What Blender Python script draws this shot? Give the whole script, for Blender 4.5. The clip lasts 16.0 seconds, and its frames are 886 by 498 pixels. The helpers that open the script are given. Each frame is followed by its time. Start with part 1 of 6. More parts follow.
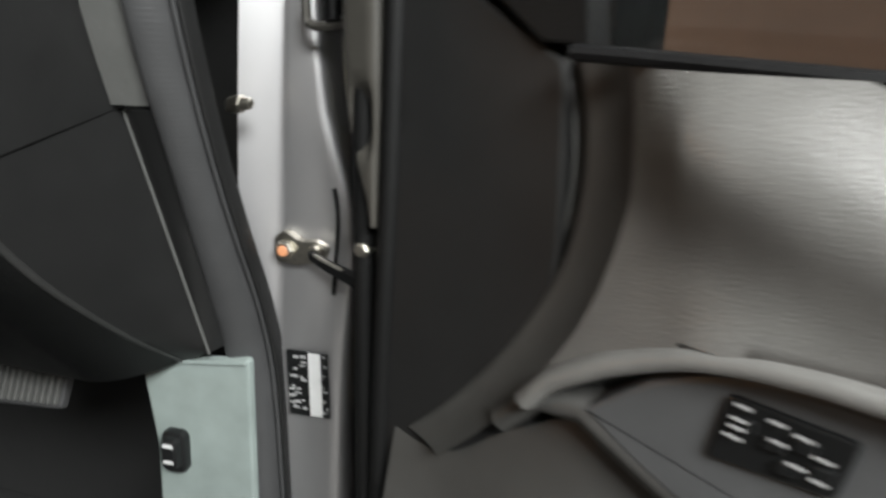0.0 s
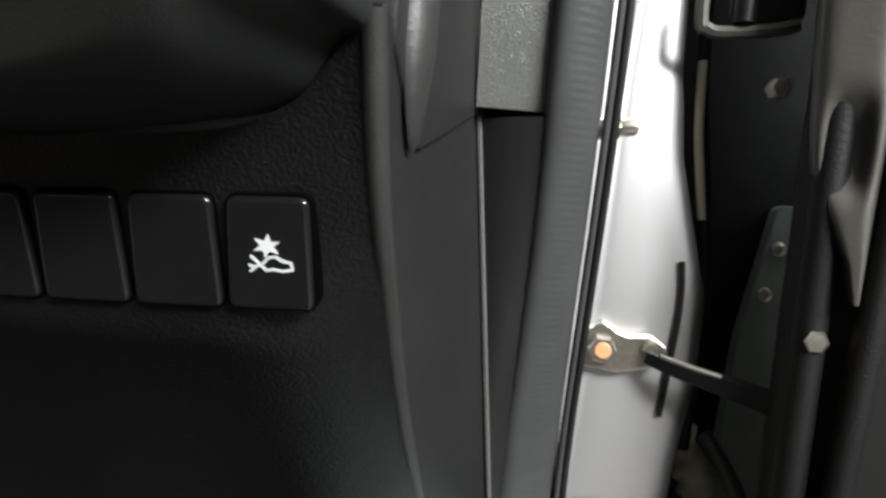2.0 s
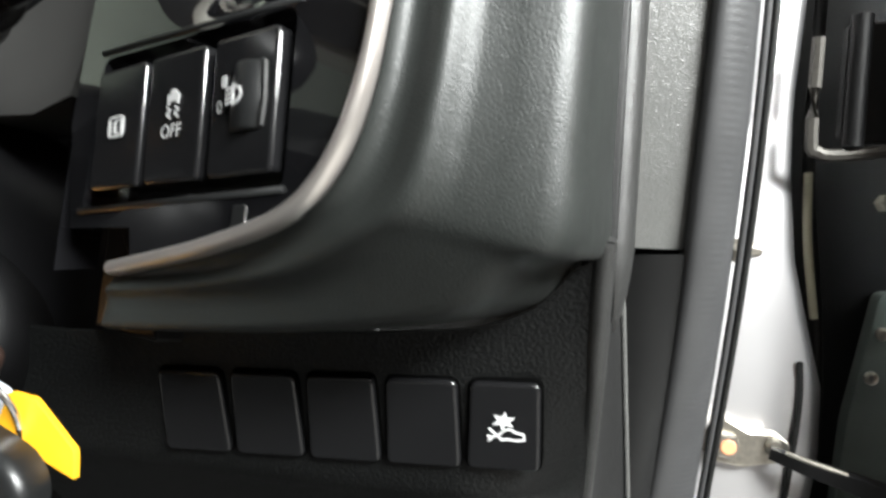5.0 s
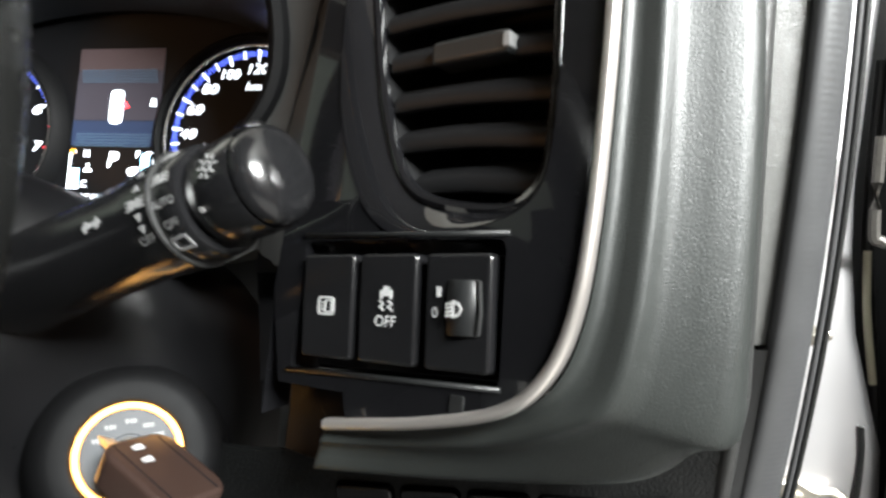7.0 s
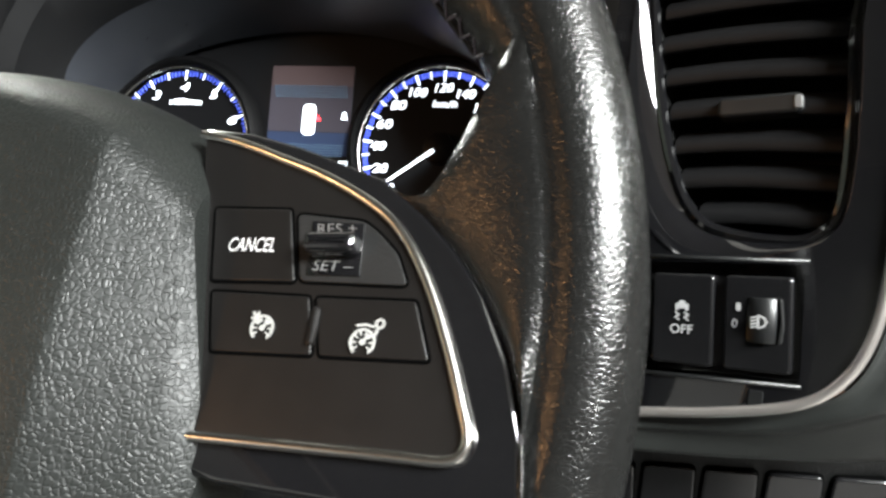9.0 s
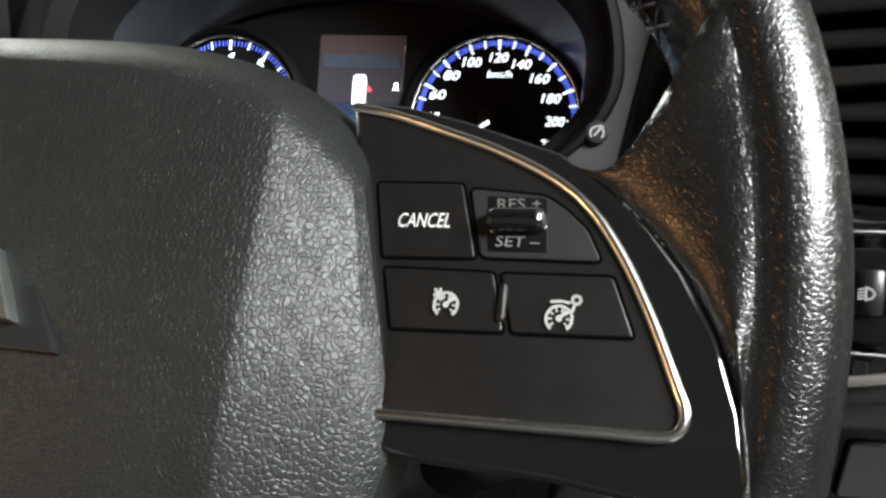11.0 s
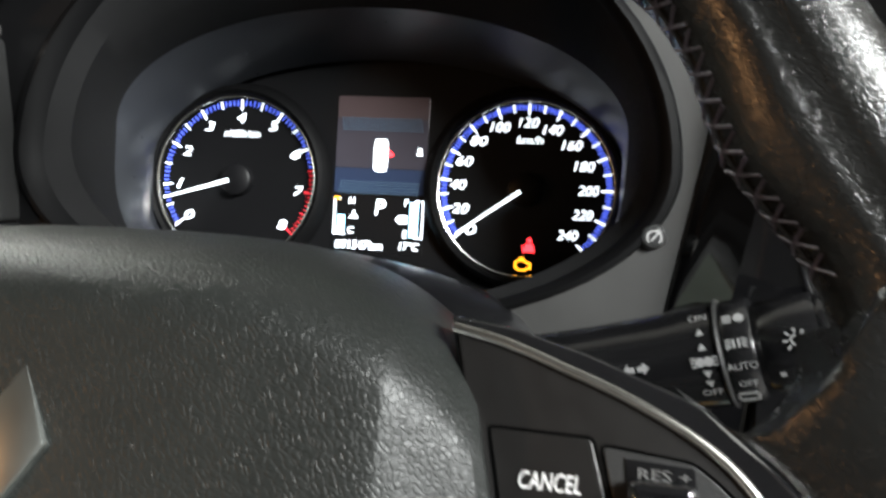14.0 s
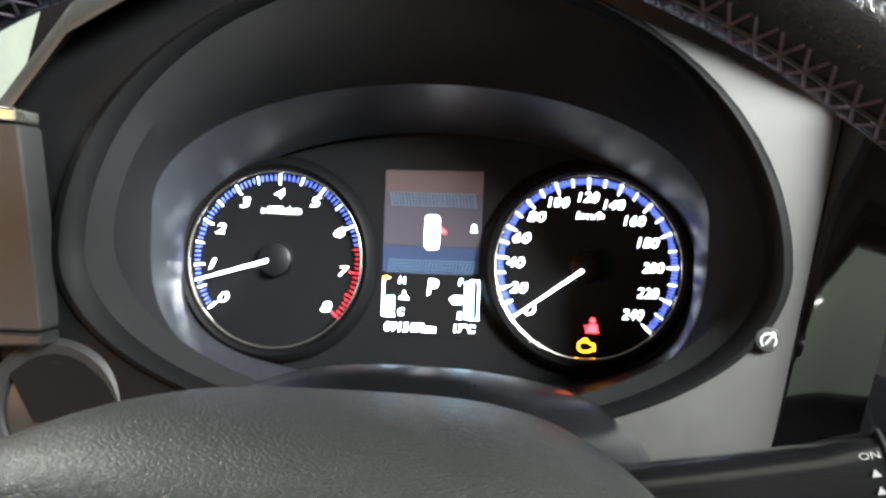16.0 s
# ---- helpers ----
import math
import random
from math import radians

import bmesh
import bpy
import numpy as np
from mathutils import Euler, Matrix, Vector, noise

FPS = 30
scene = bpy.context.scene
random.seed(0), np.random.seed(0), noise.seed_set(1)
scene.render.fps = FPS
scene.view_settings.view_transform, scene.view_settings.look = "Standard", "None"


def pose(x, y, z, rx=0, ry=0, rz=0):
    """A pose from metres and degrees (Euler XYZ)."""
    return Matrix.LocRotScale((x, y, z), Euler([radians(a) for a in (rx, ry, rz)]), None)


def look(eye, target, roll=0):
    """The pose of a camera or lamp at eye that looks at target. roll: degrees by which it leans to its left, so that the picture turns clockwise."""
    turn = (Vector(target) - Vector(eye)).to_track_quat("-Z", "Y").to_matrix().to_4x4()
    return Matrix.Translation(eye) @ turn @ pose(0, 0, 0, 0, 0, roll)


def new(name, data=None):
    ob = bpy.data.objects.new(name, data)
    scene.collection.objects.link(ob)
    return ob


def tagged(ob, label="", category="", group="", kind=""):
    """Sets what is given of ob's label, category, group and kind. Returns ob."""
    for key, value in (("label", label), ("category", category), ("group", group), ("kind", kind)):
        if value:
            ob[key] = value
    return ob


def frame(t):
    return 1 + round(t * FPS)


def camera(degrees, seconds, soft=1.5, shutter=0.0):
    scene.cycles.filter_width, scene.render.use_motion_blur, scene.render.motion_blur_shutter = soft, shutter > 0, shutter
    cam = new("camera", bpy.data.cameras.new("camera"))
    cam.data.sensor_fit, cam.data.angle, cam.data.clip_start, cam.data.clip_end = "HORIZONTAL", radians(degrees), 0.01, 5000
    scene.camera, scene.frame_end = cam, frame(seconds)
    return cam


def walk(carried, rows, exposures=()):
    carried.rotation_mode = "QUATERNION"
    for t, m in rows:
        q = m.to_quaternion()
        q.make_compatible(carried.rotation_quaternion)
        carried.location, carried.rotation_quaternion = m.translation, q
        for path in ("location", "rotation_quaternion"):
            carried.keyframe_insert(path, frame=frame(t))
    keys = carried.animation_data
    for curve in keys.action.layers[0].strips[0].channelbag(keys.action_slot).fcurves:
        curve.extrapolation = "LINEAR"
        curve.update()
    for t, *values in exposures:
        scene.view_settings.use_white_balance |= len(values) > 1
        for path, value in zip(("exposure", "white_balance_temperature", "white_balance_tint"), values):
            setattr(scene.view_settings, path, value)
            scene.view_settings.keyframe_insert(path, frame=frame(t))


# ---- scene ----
cam = camera(66.0, 16.0, soft=2.8, shutter=0.5)
# seconds, place in metres, turn in degrees
ROWS = [
    (0.0, 0.5965, 0.1692, 1.1004, 72.32, -1.83, 16.29),
    (0.5, 0.4511, 0.2028, 1.0812, 73.5, -4.12, 9.2),
    (1.0, 0.3907, 0.2303, 1.0592, 78.14, -4.85, 8.28),
    (1.5, 0.3531, 0.2436, 1.0358, 81.84, -4.84, 7.45),
    (2.0, 0.3357, 0.2418, 1.0295, 84.13, -4.63, 7.43),
    (2.5, 0.3244, 0.2375, 1.0271, 85.57, -4.43, 8.06),
    (3.0, 0.3158, 0.2314, 1.0229, 86.2, -4.44, 8.7),
    (5.5, 0.2855, 0.1987, 1.0836, 86.66, -2.33, 11.45),
    (6.0, 0.2745, 0.1935, 1.0963, 86.47, -2.2, 11.85),
    (6.5, 0.2657, 0.1905, 1.1061, 85.7, -1.8, 11.93),
    (7.0, 0.256, 0.1671, 1.1177, 85.66, -1.75, 11.83),
    (7.5, 0.242, 0.1418, 1.123, 85.2, -2.0, 11.95),
    (8.0, 0.2138, 0.1198, 1.1242, 85.13, -2.67, 12.23),
    (8.5, 0.1822, 0.108, 1.1299, 84.61, -2.48, 12.15),
    (9.0, 0.1679, 0.1078, 1.1311, 83.88, -2.39, 11.71),
    (9.5, 0.1532, 0.1065, 1.1309, 83.25, -2.15, 11.34),
    (10.0, 0.1416, 0.1022, 1.13, 82.65, -1.98, 11.06),
    (12.5, 0.1272, 0.1031, 1.1337, 79.78, -2.63, 10.38),
    (13.0, 0.1268, 0.1075, 1.1433, 79.33, -2.24, 9.9),
    (13.5, 0.1146, 0.1115, 1.1601, 79.25, -1.84, 9.49),
    (14.0, 0.0985, 0.1221, 1.1773, 80.0, -1.81, 9.15),
    (14.5, 0.0798, 0.1294, 1.1852, 80.32, -1.75, 8.91),
    (15.0, 0.0652, 0.1392, 1.1937, 80.47, -1.49, 8.2),
    (15.5, 0.0545, 0.141, 1.1998, 81.29, -1.2, 7.27),
    (16.0, 0.0423, 0.1398, 1.2049, 81.77, -1.17, 5.51),
]
walk(cam, [(t, pose(*p)) for t, *p in ROWS], exposures=[(0.0, -1.25), (0.4, -1.3), (0.9, -0.95), (2.0, -0.75), (3.2, -0.65), (5.3, 0.05), (6.5, 0.15), (7.3, 0.35), (8.0, 0.75), (8.5, 0.45), (9.0, 0.05), (9.5, -0.35), (10.0, -0.50), (12.5, -0.12), (13.5, 0.05), (14.0, -0.33), (14.5, 0.15), (15.0, 0.05), (15.5, 0.2), (16.0, 0.8)])

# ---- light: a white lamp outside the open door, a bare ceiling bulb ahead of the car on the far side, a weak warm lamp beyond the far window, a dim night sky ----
world = bpy.data.worlds.new("night")
world.use_nodes = True
world.node_tree.nodes["Background"].inputs[0].default_value = (0.75, 0.85, 1.0, 1)
world.node_tree.nodes["Background"].inputs[1].default_value = 0.018
scene.world = world


def area(name, eye, target, w, h, power, colour):
    d = bpy.data.lights.new(name, "AREA")
    d.shape, d.size, d.size_y, d.energy, d.color = "RECTANGLE", w, h, power, colour
    ob = new(name, d)
    ob.matrix_world = look(eye, target)
    return ob


area("garage_lamp", (1.65, -0.80, 2.25), (0.25, 0.35, 1.05), 1.2, 0.50, 370, (0.97, 1.0, 0.985))
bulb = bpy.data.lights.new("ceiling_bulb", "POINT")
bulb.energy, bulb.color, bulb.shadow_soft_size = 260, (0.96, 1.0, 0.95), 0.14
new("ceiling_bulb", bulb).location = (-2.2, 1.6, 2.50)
area("warm_lamp", (-2.25, -1.60, 1.31), (0.2, 0.3, 1.1), 0.34, 0.30, 24, (1.0, 0.50, 0.20))

# ---- materials ----


def material(name, colour, rough, metal=0.0, grain=None, tone=0.25, spots=40.0, coat=0.0, emit=0.0, worn=0.12, spec=0.5):
    """grain: (kind, scale per metre, depth in metres). tone: how far the colour varies; spots: the scale of it."""
    m = bpy.data.materials.new(name)
    m.use_nodes = True
    t = m.node_tree
    b = t.nodes["Principled BSDF"]
    b.inputs["Metallic"].default_value = metal
    b.inputs["Coat Weight"].default_value = coat
    b.inputs["Specular IOR Level"].default_value = spec
    b.inputs["Coat Roughness"].default_value = 0.03
    co = t.nodes.new("ShaderNodeTexCoord")
    big = t.nodes.new("ShaderNodeTexNoise")
    big.inputs["Scale"].default_value, big.inputs["Detail"].default_value = spots, 6
    t.links.new(co.outputs["Object"], big.inputs["Vector"])
    mix = t.nodes.new("ShaderNodeMix")
    mix.data_type = "RGBA"
    lo = [c * (1 - tone) for c in colour]
    hi = [min(1, c * (1 + tone)) for c in colour]
    mix.inputs["A"].default_value, mix.inputs["B"].default_value = (*lo, 1), (*hi, 1)
    t.links.new(big.outputs["Fac"], mix.inputs["Factor"])
    t.links.new(mix.outputs["Result"], b.inputs["Base Color"])
    fine = t.nodes.new("ShaderNodeTexNoise")
    fine.inputs["Scale"].default_value, fine.inputs["Detail"].default_value = spots * 6, 8
    t.links.new(co.outputs["Object"], fine.inputs["Vector"])
    rng = t.nodes.new("ShaderNodeMapRange")
    rng.inputs["To Min"].default_value, rng.inputs["To Max"].default_value = max(0.01, rough - worn / 2), min(1, rough + worn / 2)
    t.links.new(fine.outputs["Fac"], rng.inputs["Value"])
    t.links.new(rng.outputs["Result"], b.inputs["Roughness"])
    if grain:
        kind, scale, depth = grain
        bump = t.nodes.new("ShaderNodeBump")
        bump.inputs["Distance"].default_value = depth
        bump.inputs["Strength"].default_value = 1.0
        warp = t.nodes.new("ShaderNodeTexNoise")
        warp.inputs["Scale"].default_value = scale * 0.5
        t.links.new(co.outputs["Object"], warp.inputs["Vector"])
        add = t.nodes.new("ShaderNodeVectorMath")
        add.operation = "MULTIPLY_ADD"
        add.inputs[1].default_value = (0.9 / scale,) * 3
        t.links.new(warp.outputs["Color"], add.inputs[0])
        t.links.new(co.outputs["Object"], add.inputs[2])
        if kind == "leather":
            v = t.nodes.new("ShaderNodeTexVoronoi")
            v.feature = "DISTANCE_TO_EDGE"
            v.inputs["Scale"].default_value = scale
            t.links.new(add.outputs["Vector"], v.inputs["Vector"])
            r2 = t.nodes.new("ShaderNodeMapRange")
            r2.inputs["From Max"].default_value = 0.22
            r2.interpolation_type = "SMOOTHSTEP"
            t.links.new(v.outputs["Distance"], r2.inputs["Value"])
            wrinkle = t.nodes.new("ShaderNodeMath")
            wrinkle.operation = "MULTIPLY"
            t.links.new(r2.outputs["Result"], wrinkle.inputs[0])
            t.links.new(warp.outputs["Fac"], wrinkle.inputs[1])
            t.links.new(wrinkle.outputs["Value"], bump.inputs["Height"])
        elif kind == "brushed":
            v = t.nodes.new("ShaderNodeTexNoise")
            v.inputs["Scale"].default_value = scale
            mp = t.nodes.new("ShaderNodeMapping")
            mp.inputs["Scale"].default_value = (1, 1, 0.05)
            t.links.new(co.outputs["Object"], mp.inputs["Vector"])
            t.links.new(mp.outputs["Vector"], v.inputs["Vector"])
            t.links.new(v.outputs["Fac"], bump.inputs["Height"])
        else:
            v = t.nodes.new("ShaderNodeTexNoise")
            v.inputs["Scale"].default_value, v.inputs["Detail"].default_value = scale, 3
            t.links.new(add.outputs["Vector"], v.inputs["Vector"])
            t.links.new(v.outputs["Fac"], bump.inputs["Height"])
        t.links.new(bump.outputs["Normal"], b.inputs["Normal"])
    if emit:
        b.inputs["Emission Color"].default_value = (*colour, 1)
        b.inputs["Emission Strength"].default_value = emit
    return m


HARD = material("grained black plastic", (0.0032, 0.0034, 0.0034), 0.38, spec=0.23, grain=("noise", 1000, 0.00045))
SOFT = material("soft grained dash skin", (0.0105, 0.0120, 0.0111), 0.47, grain=("leather", 1000, 0.00005))
SMOOTH = material("smooth black plastic", (0.006, 0.0063, 0.0065), 0.36, spec=0.4, grain=("noise", 3000, 0.00004))
SLAT = material("satin grey-black slat plastic", (0.0042, 0.0042, 0.0045), 0.52, spec=0.13, grain=("noise", 2600, 0.00004))
PANEL = material("dark grey moulded plastic", (0.009, 0.009, 0.009), 0.47, spec=0.32, grain=("noise", 2200, 0.0001))
GLOSS = material("piano black lacquer", (0.004, 0.004, 0.0045), 0.06, coat=1.0, worn=0.05)
FLOCK = material("matt black hood lining", (0.0065, 0.0065, 0.0068), 0.8, spec=0.10, grain=("noise", 2500, 0.0001))
BAND = material("blue grey visor plastic", (0.017, 0.0185, 0.022), 0.30, grain=("noise", 2500, 0.00005))
PLATE = material("satin grey bezel plastic", (0.020, 0.0197, 0.0190), 0.46, metal=0.2, grain=("noise", 3000, 0.00003))
SILVER = material("satin silver trim", (0.62, 0.58, 0.55), 0.30, metal=0.9, tone=0.03, worn=0.02)
CHROME = material("bright chrome", (0.80, 0.78, 0.74), 0.24, metal=1.0, tone=0.05, worn=0.06)
LEATHER = material("black grained leather", (0.0050, 0.0051, 0.0049), 0.26, spec=0.36, grain=("leather", 1000, 0.00007))
AIRBAG = material("grained airbag skin", (0.0072, 0.0080, 0.0074), 0.42, spec=0.25, grain=("leather", 800, 0.00014))
RUBBER = material("door seal rubber", (0.036, 0.036, 0.037), 0.42, grain=("noise", 1500, 0.00008))
PAINT = material("silver grey body paint", (0.62, 0.61, 0.62), 0.43, metal=0.94, coat=0.15, tone=0.03, worn=0.02)
METAL = material("zinc plated steel", (0.55, 0.52, 0.46), 0.32, metal=1.0, spots=400, tone=0.35)
COPPER = material("copper paint mark", (0.55, 0.24, 0.12), 0.5, spots=300)
BLACKMETAL = material("black painted steel", (0.0045, 0.0045, 0.005), 0.5, spec=0.3, grain=("noise", 600, 0.0002))
LINING = material("grey green kick panel felt", (0.17, 0.20, 0.19), 0.8, grain=("noise", 1500, 0.0004))
CARPET = material("black carpet", (0.012, 0.012, 0.012), 0.95, grain=("noise", 900, 0.002))
HEADLINER = material("grey headliner cloth", (0.16, 0.155, 0.145), 0.9, grain=("noise", 1200, 0.0003))
CONCRETE = material("garage concrete", (0.22, 0.21, 0.2), 0.85, grain=("noise", 60, 0.002), spots=4)
CEILING = material("pale ceiling paint", (0.62, 0.61, 0.58), 0.8, grain=("noise", 40, 0.002), spots=3, tone=0.1)
GREYWALL = material("grey-green wall paint", (0.19, 0.215, 0.186), 0.8, grain=("noise", 30, 0.004), spots=3, tone=0.15)
PLASTER = material("brown garage wall", (0.16, 0.09, 0.06), 0.8, grain=("noise", 30, 0.004), spots=3)
WHITE = material("white print", (0.50, 0.50, 0.50), 0.5)
PALE = material("pale grey print", (0.30, 0.30, 0.30), 0.5)
CREAM = material("cream cable tape", (0.42, 0.40, 0.30), 0.6)
YELLOW = material("yellow tag plastic", (0.62, 0.30, 0.012), 0.4)
TAGWHITE = material("white tag plastic", (0.34, 0.36, 0.39), 0.4)
BROWN = material("dark key plastic", (0.016, 0.009, 0.007), 0.35)
CLOUDY = material("grey ignition plastic", (0.022, 0.024, 0.027), 0.6, spec=0.3)
BARREL = material("worn lock steel", (0.06, 0.056, 0.05), 0.5, metal=0.5, spots=500, tone=0.4)
BOOT = material("ribbed cable boot", (0.30, 0.28, 0.20), 0.6)
LIT = material("lit dial white", (0.85, 0.93, 1.0), 0.5, emit=4.0, tone=0.02)
LITBLUE = material("lit dial blue", (0.10, 0.16, 0.95), 0.5, emit=3.0, tone=0.02)
LITRED = material("lit red", (1.0, 0.03, 0.04), 0.5, emit=7.0, tone=0.02)
LITREDDIM = material("lit red scale", (1.0, 0.04, 0.06), 0.5, emit=1.3, tone=0.02)
LITAMBER = material("lit amber", (1.0, 0.45, 0.02), 0.5, emit=4.0, tone=0.02)
LITCYAN = material("lit display cyan", (0.35, 0.72, 0.95), 0.5, emit=6.0, tone=0.02)
LITDIM = material("dim display dots", (0.05, 0.10, 0.16), 0.5, emit=0.06, tone=0.02)
# brown tint and glow stand in for a warm reflection on the display
SCREEN = material("display glass tinted for a warm reflection", (0.056, 0.041, 0.043), 0.2, emit=0.24, tone=0.1)
STALKBLACK = material("polished black plastic", (0.005, 0.005, 0.0054), 0.19)
FIELD = material("dim grey display glass", (0.040, 0.037, 0.047), 0.2, emit=0.24, tone=0.1)
SHROUD = material("satin black shroud plastic", (0.0030, 0.0030, 0.0033), 0.30, spec=0.12, grain=("noise", 2600, 0.00001))
WORNRUBBER = material("worn grey rubber", (0.06, 0.06, 0.057), 0.6, spots=200)
THREAD = material("dark violet sewing thread", (0.035, 0.026, 0.038), 0.6)
BUTTON = material("satin dark button plastic", (0.0042, 0.0038, 0.0036), 0.38, spec=0.30, grain=("noise", 3000, 0.00004))
VOID = material("unlit gap", (0.0012, 0.0012, 0.0012), 0.9, spec=0.0)
# black taken down further, so the colour holds shade in hood and column
SHADEDBLACK = material("matt black bezel plastic darkened for shade", (0.0022, 0.0022, 0.0024), 0.6, spec=0.07, grain=("noise", 2600, 0.00005))
EDGEBLACK = material("dull black rubber", (0.0035, 0.0035, 0.0035), 0.6, spec=0.2, grain=("noise", 900, 0.0003))
# lighter than the dash plastic: paints the highlight on its rounded edges
SHEENGREY = material("coarse grained trim paled for highlights", (0.020, 0.020, 0.0195), 0.38, grain=("noise", 1900, 0.00022))
PRINT = material("soft white print", (0.27, 0.27, 0.26), 0.5)
STALKPRINT = material("dull white stalk print", (0.17, 0.17, 0.17), 0.5)
DIMPRINT = material("faint grey print", (0.10, 0.10, 0.10), 0.5)
EMBLEM = material("dull grey chrome", (0.40, 0.42, 0.40), 0.34, metal=1.0, tone=0.05, worn=0.06)
EDGECHROME = material("satin chrome edge", (0.66, 0.65, 0.62), 0.22, metal=1.0, tone=0.05, worn=0.06)
FIELDBLUE = material("dim blue display glass", (0.020, 0.030, 0.062), 0.2, emit=0.4, tone=0.1)
PALETRIM = material("grey grained pillar trim", (0.075, 0.075, 0.072), 0.36, grain=("leather", 900, 0.00014))
RINGLIT = material("lit ignition ring", (1.0, 0.48, 0.12), 0.4, emit=4.5, tone=0.02)
DIAL = material("dial face black", (0.004, 0.004, 0.0045), 0.45, spec=0.15)
GLASS = material("window glass", (0.75, 0.78, 0.77), 0.02, tone=0.02, worn=0.02)
GLASS.node_tree.nodes["Principled BSDF"].inputs["Transmission Weight"].default_value = 1.0

# ---- builders ----


def thing(name, at, label, category, group="", kind=""):
    ob = new(name)
    ob.location = at
    ob.empty_display_size = 0.02
    return tagged(ob, label, category, group, kind)


def place_of(ob):
    v = Vector((0, 0, 0))
    while ob is not None:
        v += ob.location
        ob = ob.parent
    return v


def part(name, bm, mat, parent=None, label="", smooth=40.0, kind=""):
    """Links a bmesh, in world metres, as one mesh object under a thing or a part."""
    bmesh.ops.remove_doubles(bm, verts=bm.verts, dist=1e-6)
    bmesh.ops.recalc_face_normals(bm, faces=bm.faces)
    base = place_of(parent)
    bm.transform(Matrix.Translation(-base))
    me = bpy.data.meshes.new(name)
    bm.to_mesh(me)
    bm.free()
    me.materials.append(mat)
    me.set_sharp_from_angle(angle=radians(smooth))
    me.polygons.foreach_set("use_smooth", [len(p.vertices) <= 4 for p in me.polygons])
    ob = new(name, me)
    ob.parent = parent
    return tagged(ob, label, kind=kind)


def basis(o, u, v, n):
    """A pose whose axes are u, v and n, at o."""
    m = Matrix.Identity(4)
    for c, a in enumerate((u, v, n)):
        a = Vector(a).normalized()
        for r in range(3):
            m[r][c] = a[r]
    m.translation = Vector(o)
    return m


def smooth_curve(points, steps=8, closed=False):
    """A Catmull-Rom curve through the points, of any dimension."""
    p = [Vector(q) for q in points]
    n = len(p)
    out = []
    for i in range(n if closed else n - 1):
        a, b, c, d = (p[(i + k) % n] if closed else p[min(max(i + k, 0), n - 1)] for k in (-1, 0, 1, 2))
        for s in range(steps):
            t = s / steps
            out.append(0.5 * (2 * b + (c - a) * t + (2 * a - 5 * b + 4 * c - d) * t * t + (3 * b - a - 3 * c + d) * t**3))
    if not closed:
        out.append(p[-1])
    return out


def rounded(w, h, r, cx=0.0, cy=0.0, n=4):
    """A rounded rectangle, counter-clockwise."""
    r = min(r, w / 2 - 1e-6, h / 2 - 1e-6)
    out = []
    for sx, sy, a0 in ((1, 1, 0), (-1, 1, 90), (-1, -1, 180), (1, -1, 270)):
        for k in range(n + 1):
            a = radians(a0 + 90 * k / n)
            out.append((cx + sx * (w / 2 - r) + r * math.cos(a), cy + sy * (h / 2 - r) + r * math.sin(a)))
    return out


def round_corners(poly, r, n=4):
    """The same polygon with its corners cut by arcs of about r."""
    out = []
    k = len(poly)
    for i in range(k):
        a, b, c = Vector(poly[i - 1]), Vector(poly[i]), Vector(poly[(i + 1) % k])
        e, f = (a - b), (c - b)
        q = min(r, e.length * 0.45, f.length * 0.45)
        s, t = b + e.normalized() * q, b + f.normalized() * q
        for j in range(n + 1):
            w = j / n
            out.append(((1 - w) ** 2 * s + 2 * w * (1 - w) * b + w * w * t)[:])
    return out


def circle(r, n=32, cx=0.0, cy=0.0):
    return [(cx + r * math.cos(2 * math.pi * k / n), cy + r * math.sin(2 * math.pi * k / n)) for k in range(n)]


def offset(poly, d):
    """A polygon moved inwards by d."""
    p = [Vector(q) for q in poly]
    area2 = sum(p[i - 1].x * p[i].y - p[i].x * p[i - 1].y for i in range(len(p)))
    s = 1 if area2 > 0 else -1
    out = []
    for i in range(len(p)):
        a, b, c = p[i - 1], p[i], p[(i + 1) % len(p)]
        e, f = (b - a), (c - b)
        if e.length < 1e-9 or f.length < 1e-9:
            e = f = (c - a)
        n1, n2 = Vector((-e.y, e.x)).normalized(), Vector((-f.y, f.x)).normalized()
        m = n1 + n2
        m = m.normalized() / max(0.5, m.normalized().dot(n1)) if m.length > 1e-6 else n1
        out.append((b + s * d * m)[:])
    return out


def ring_faces(bm, a, b):
    for i in range(len(a)):
        bm.faces.new((a[i - 1], a[i], b[i], b[i - 1]))


def slab(outline, m, h0, h1, bevel=0.0005, bm=None, steps=2):
    """A plate of that outline in the u, v plane of m, from height h0 to h1, with a rounded top edge."""
    bm = bm or bmesh.new()
    rings = [[bm.verts.new(m @ Vector((u, v, h0))) for u, v in outline]]
    for k in range(steps + 1):
        a = math.pi / 2 * k / steps
        poly = offset(outline, bevel * (1 - math.cos(a)))
        rings.append([bm.verts.new(m @ Vector((u, v, h1 - bevel + bevel * math.sin(a)))) for u, v in poly])
    for a, b in zip(rings, rings[1:]):
        ring_faces(bm, a, b)
    bm.faces.new(rings[-1])
    bm.faces.new(rings[0][::-1])
    return bm


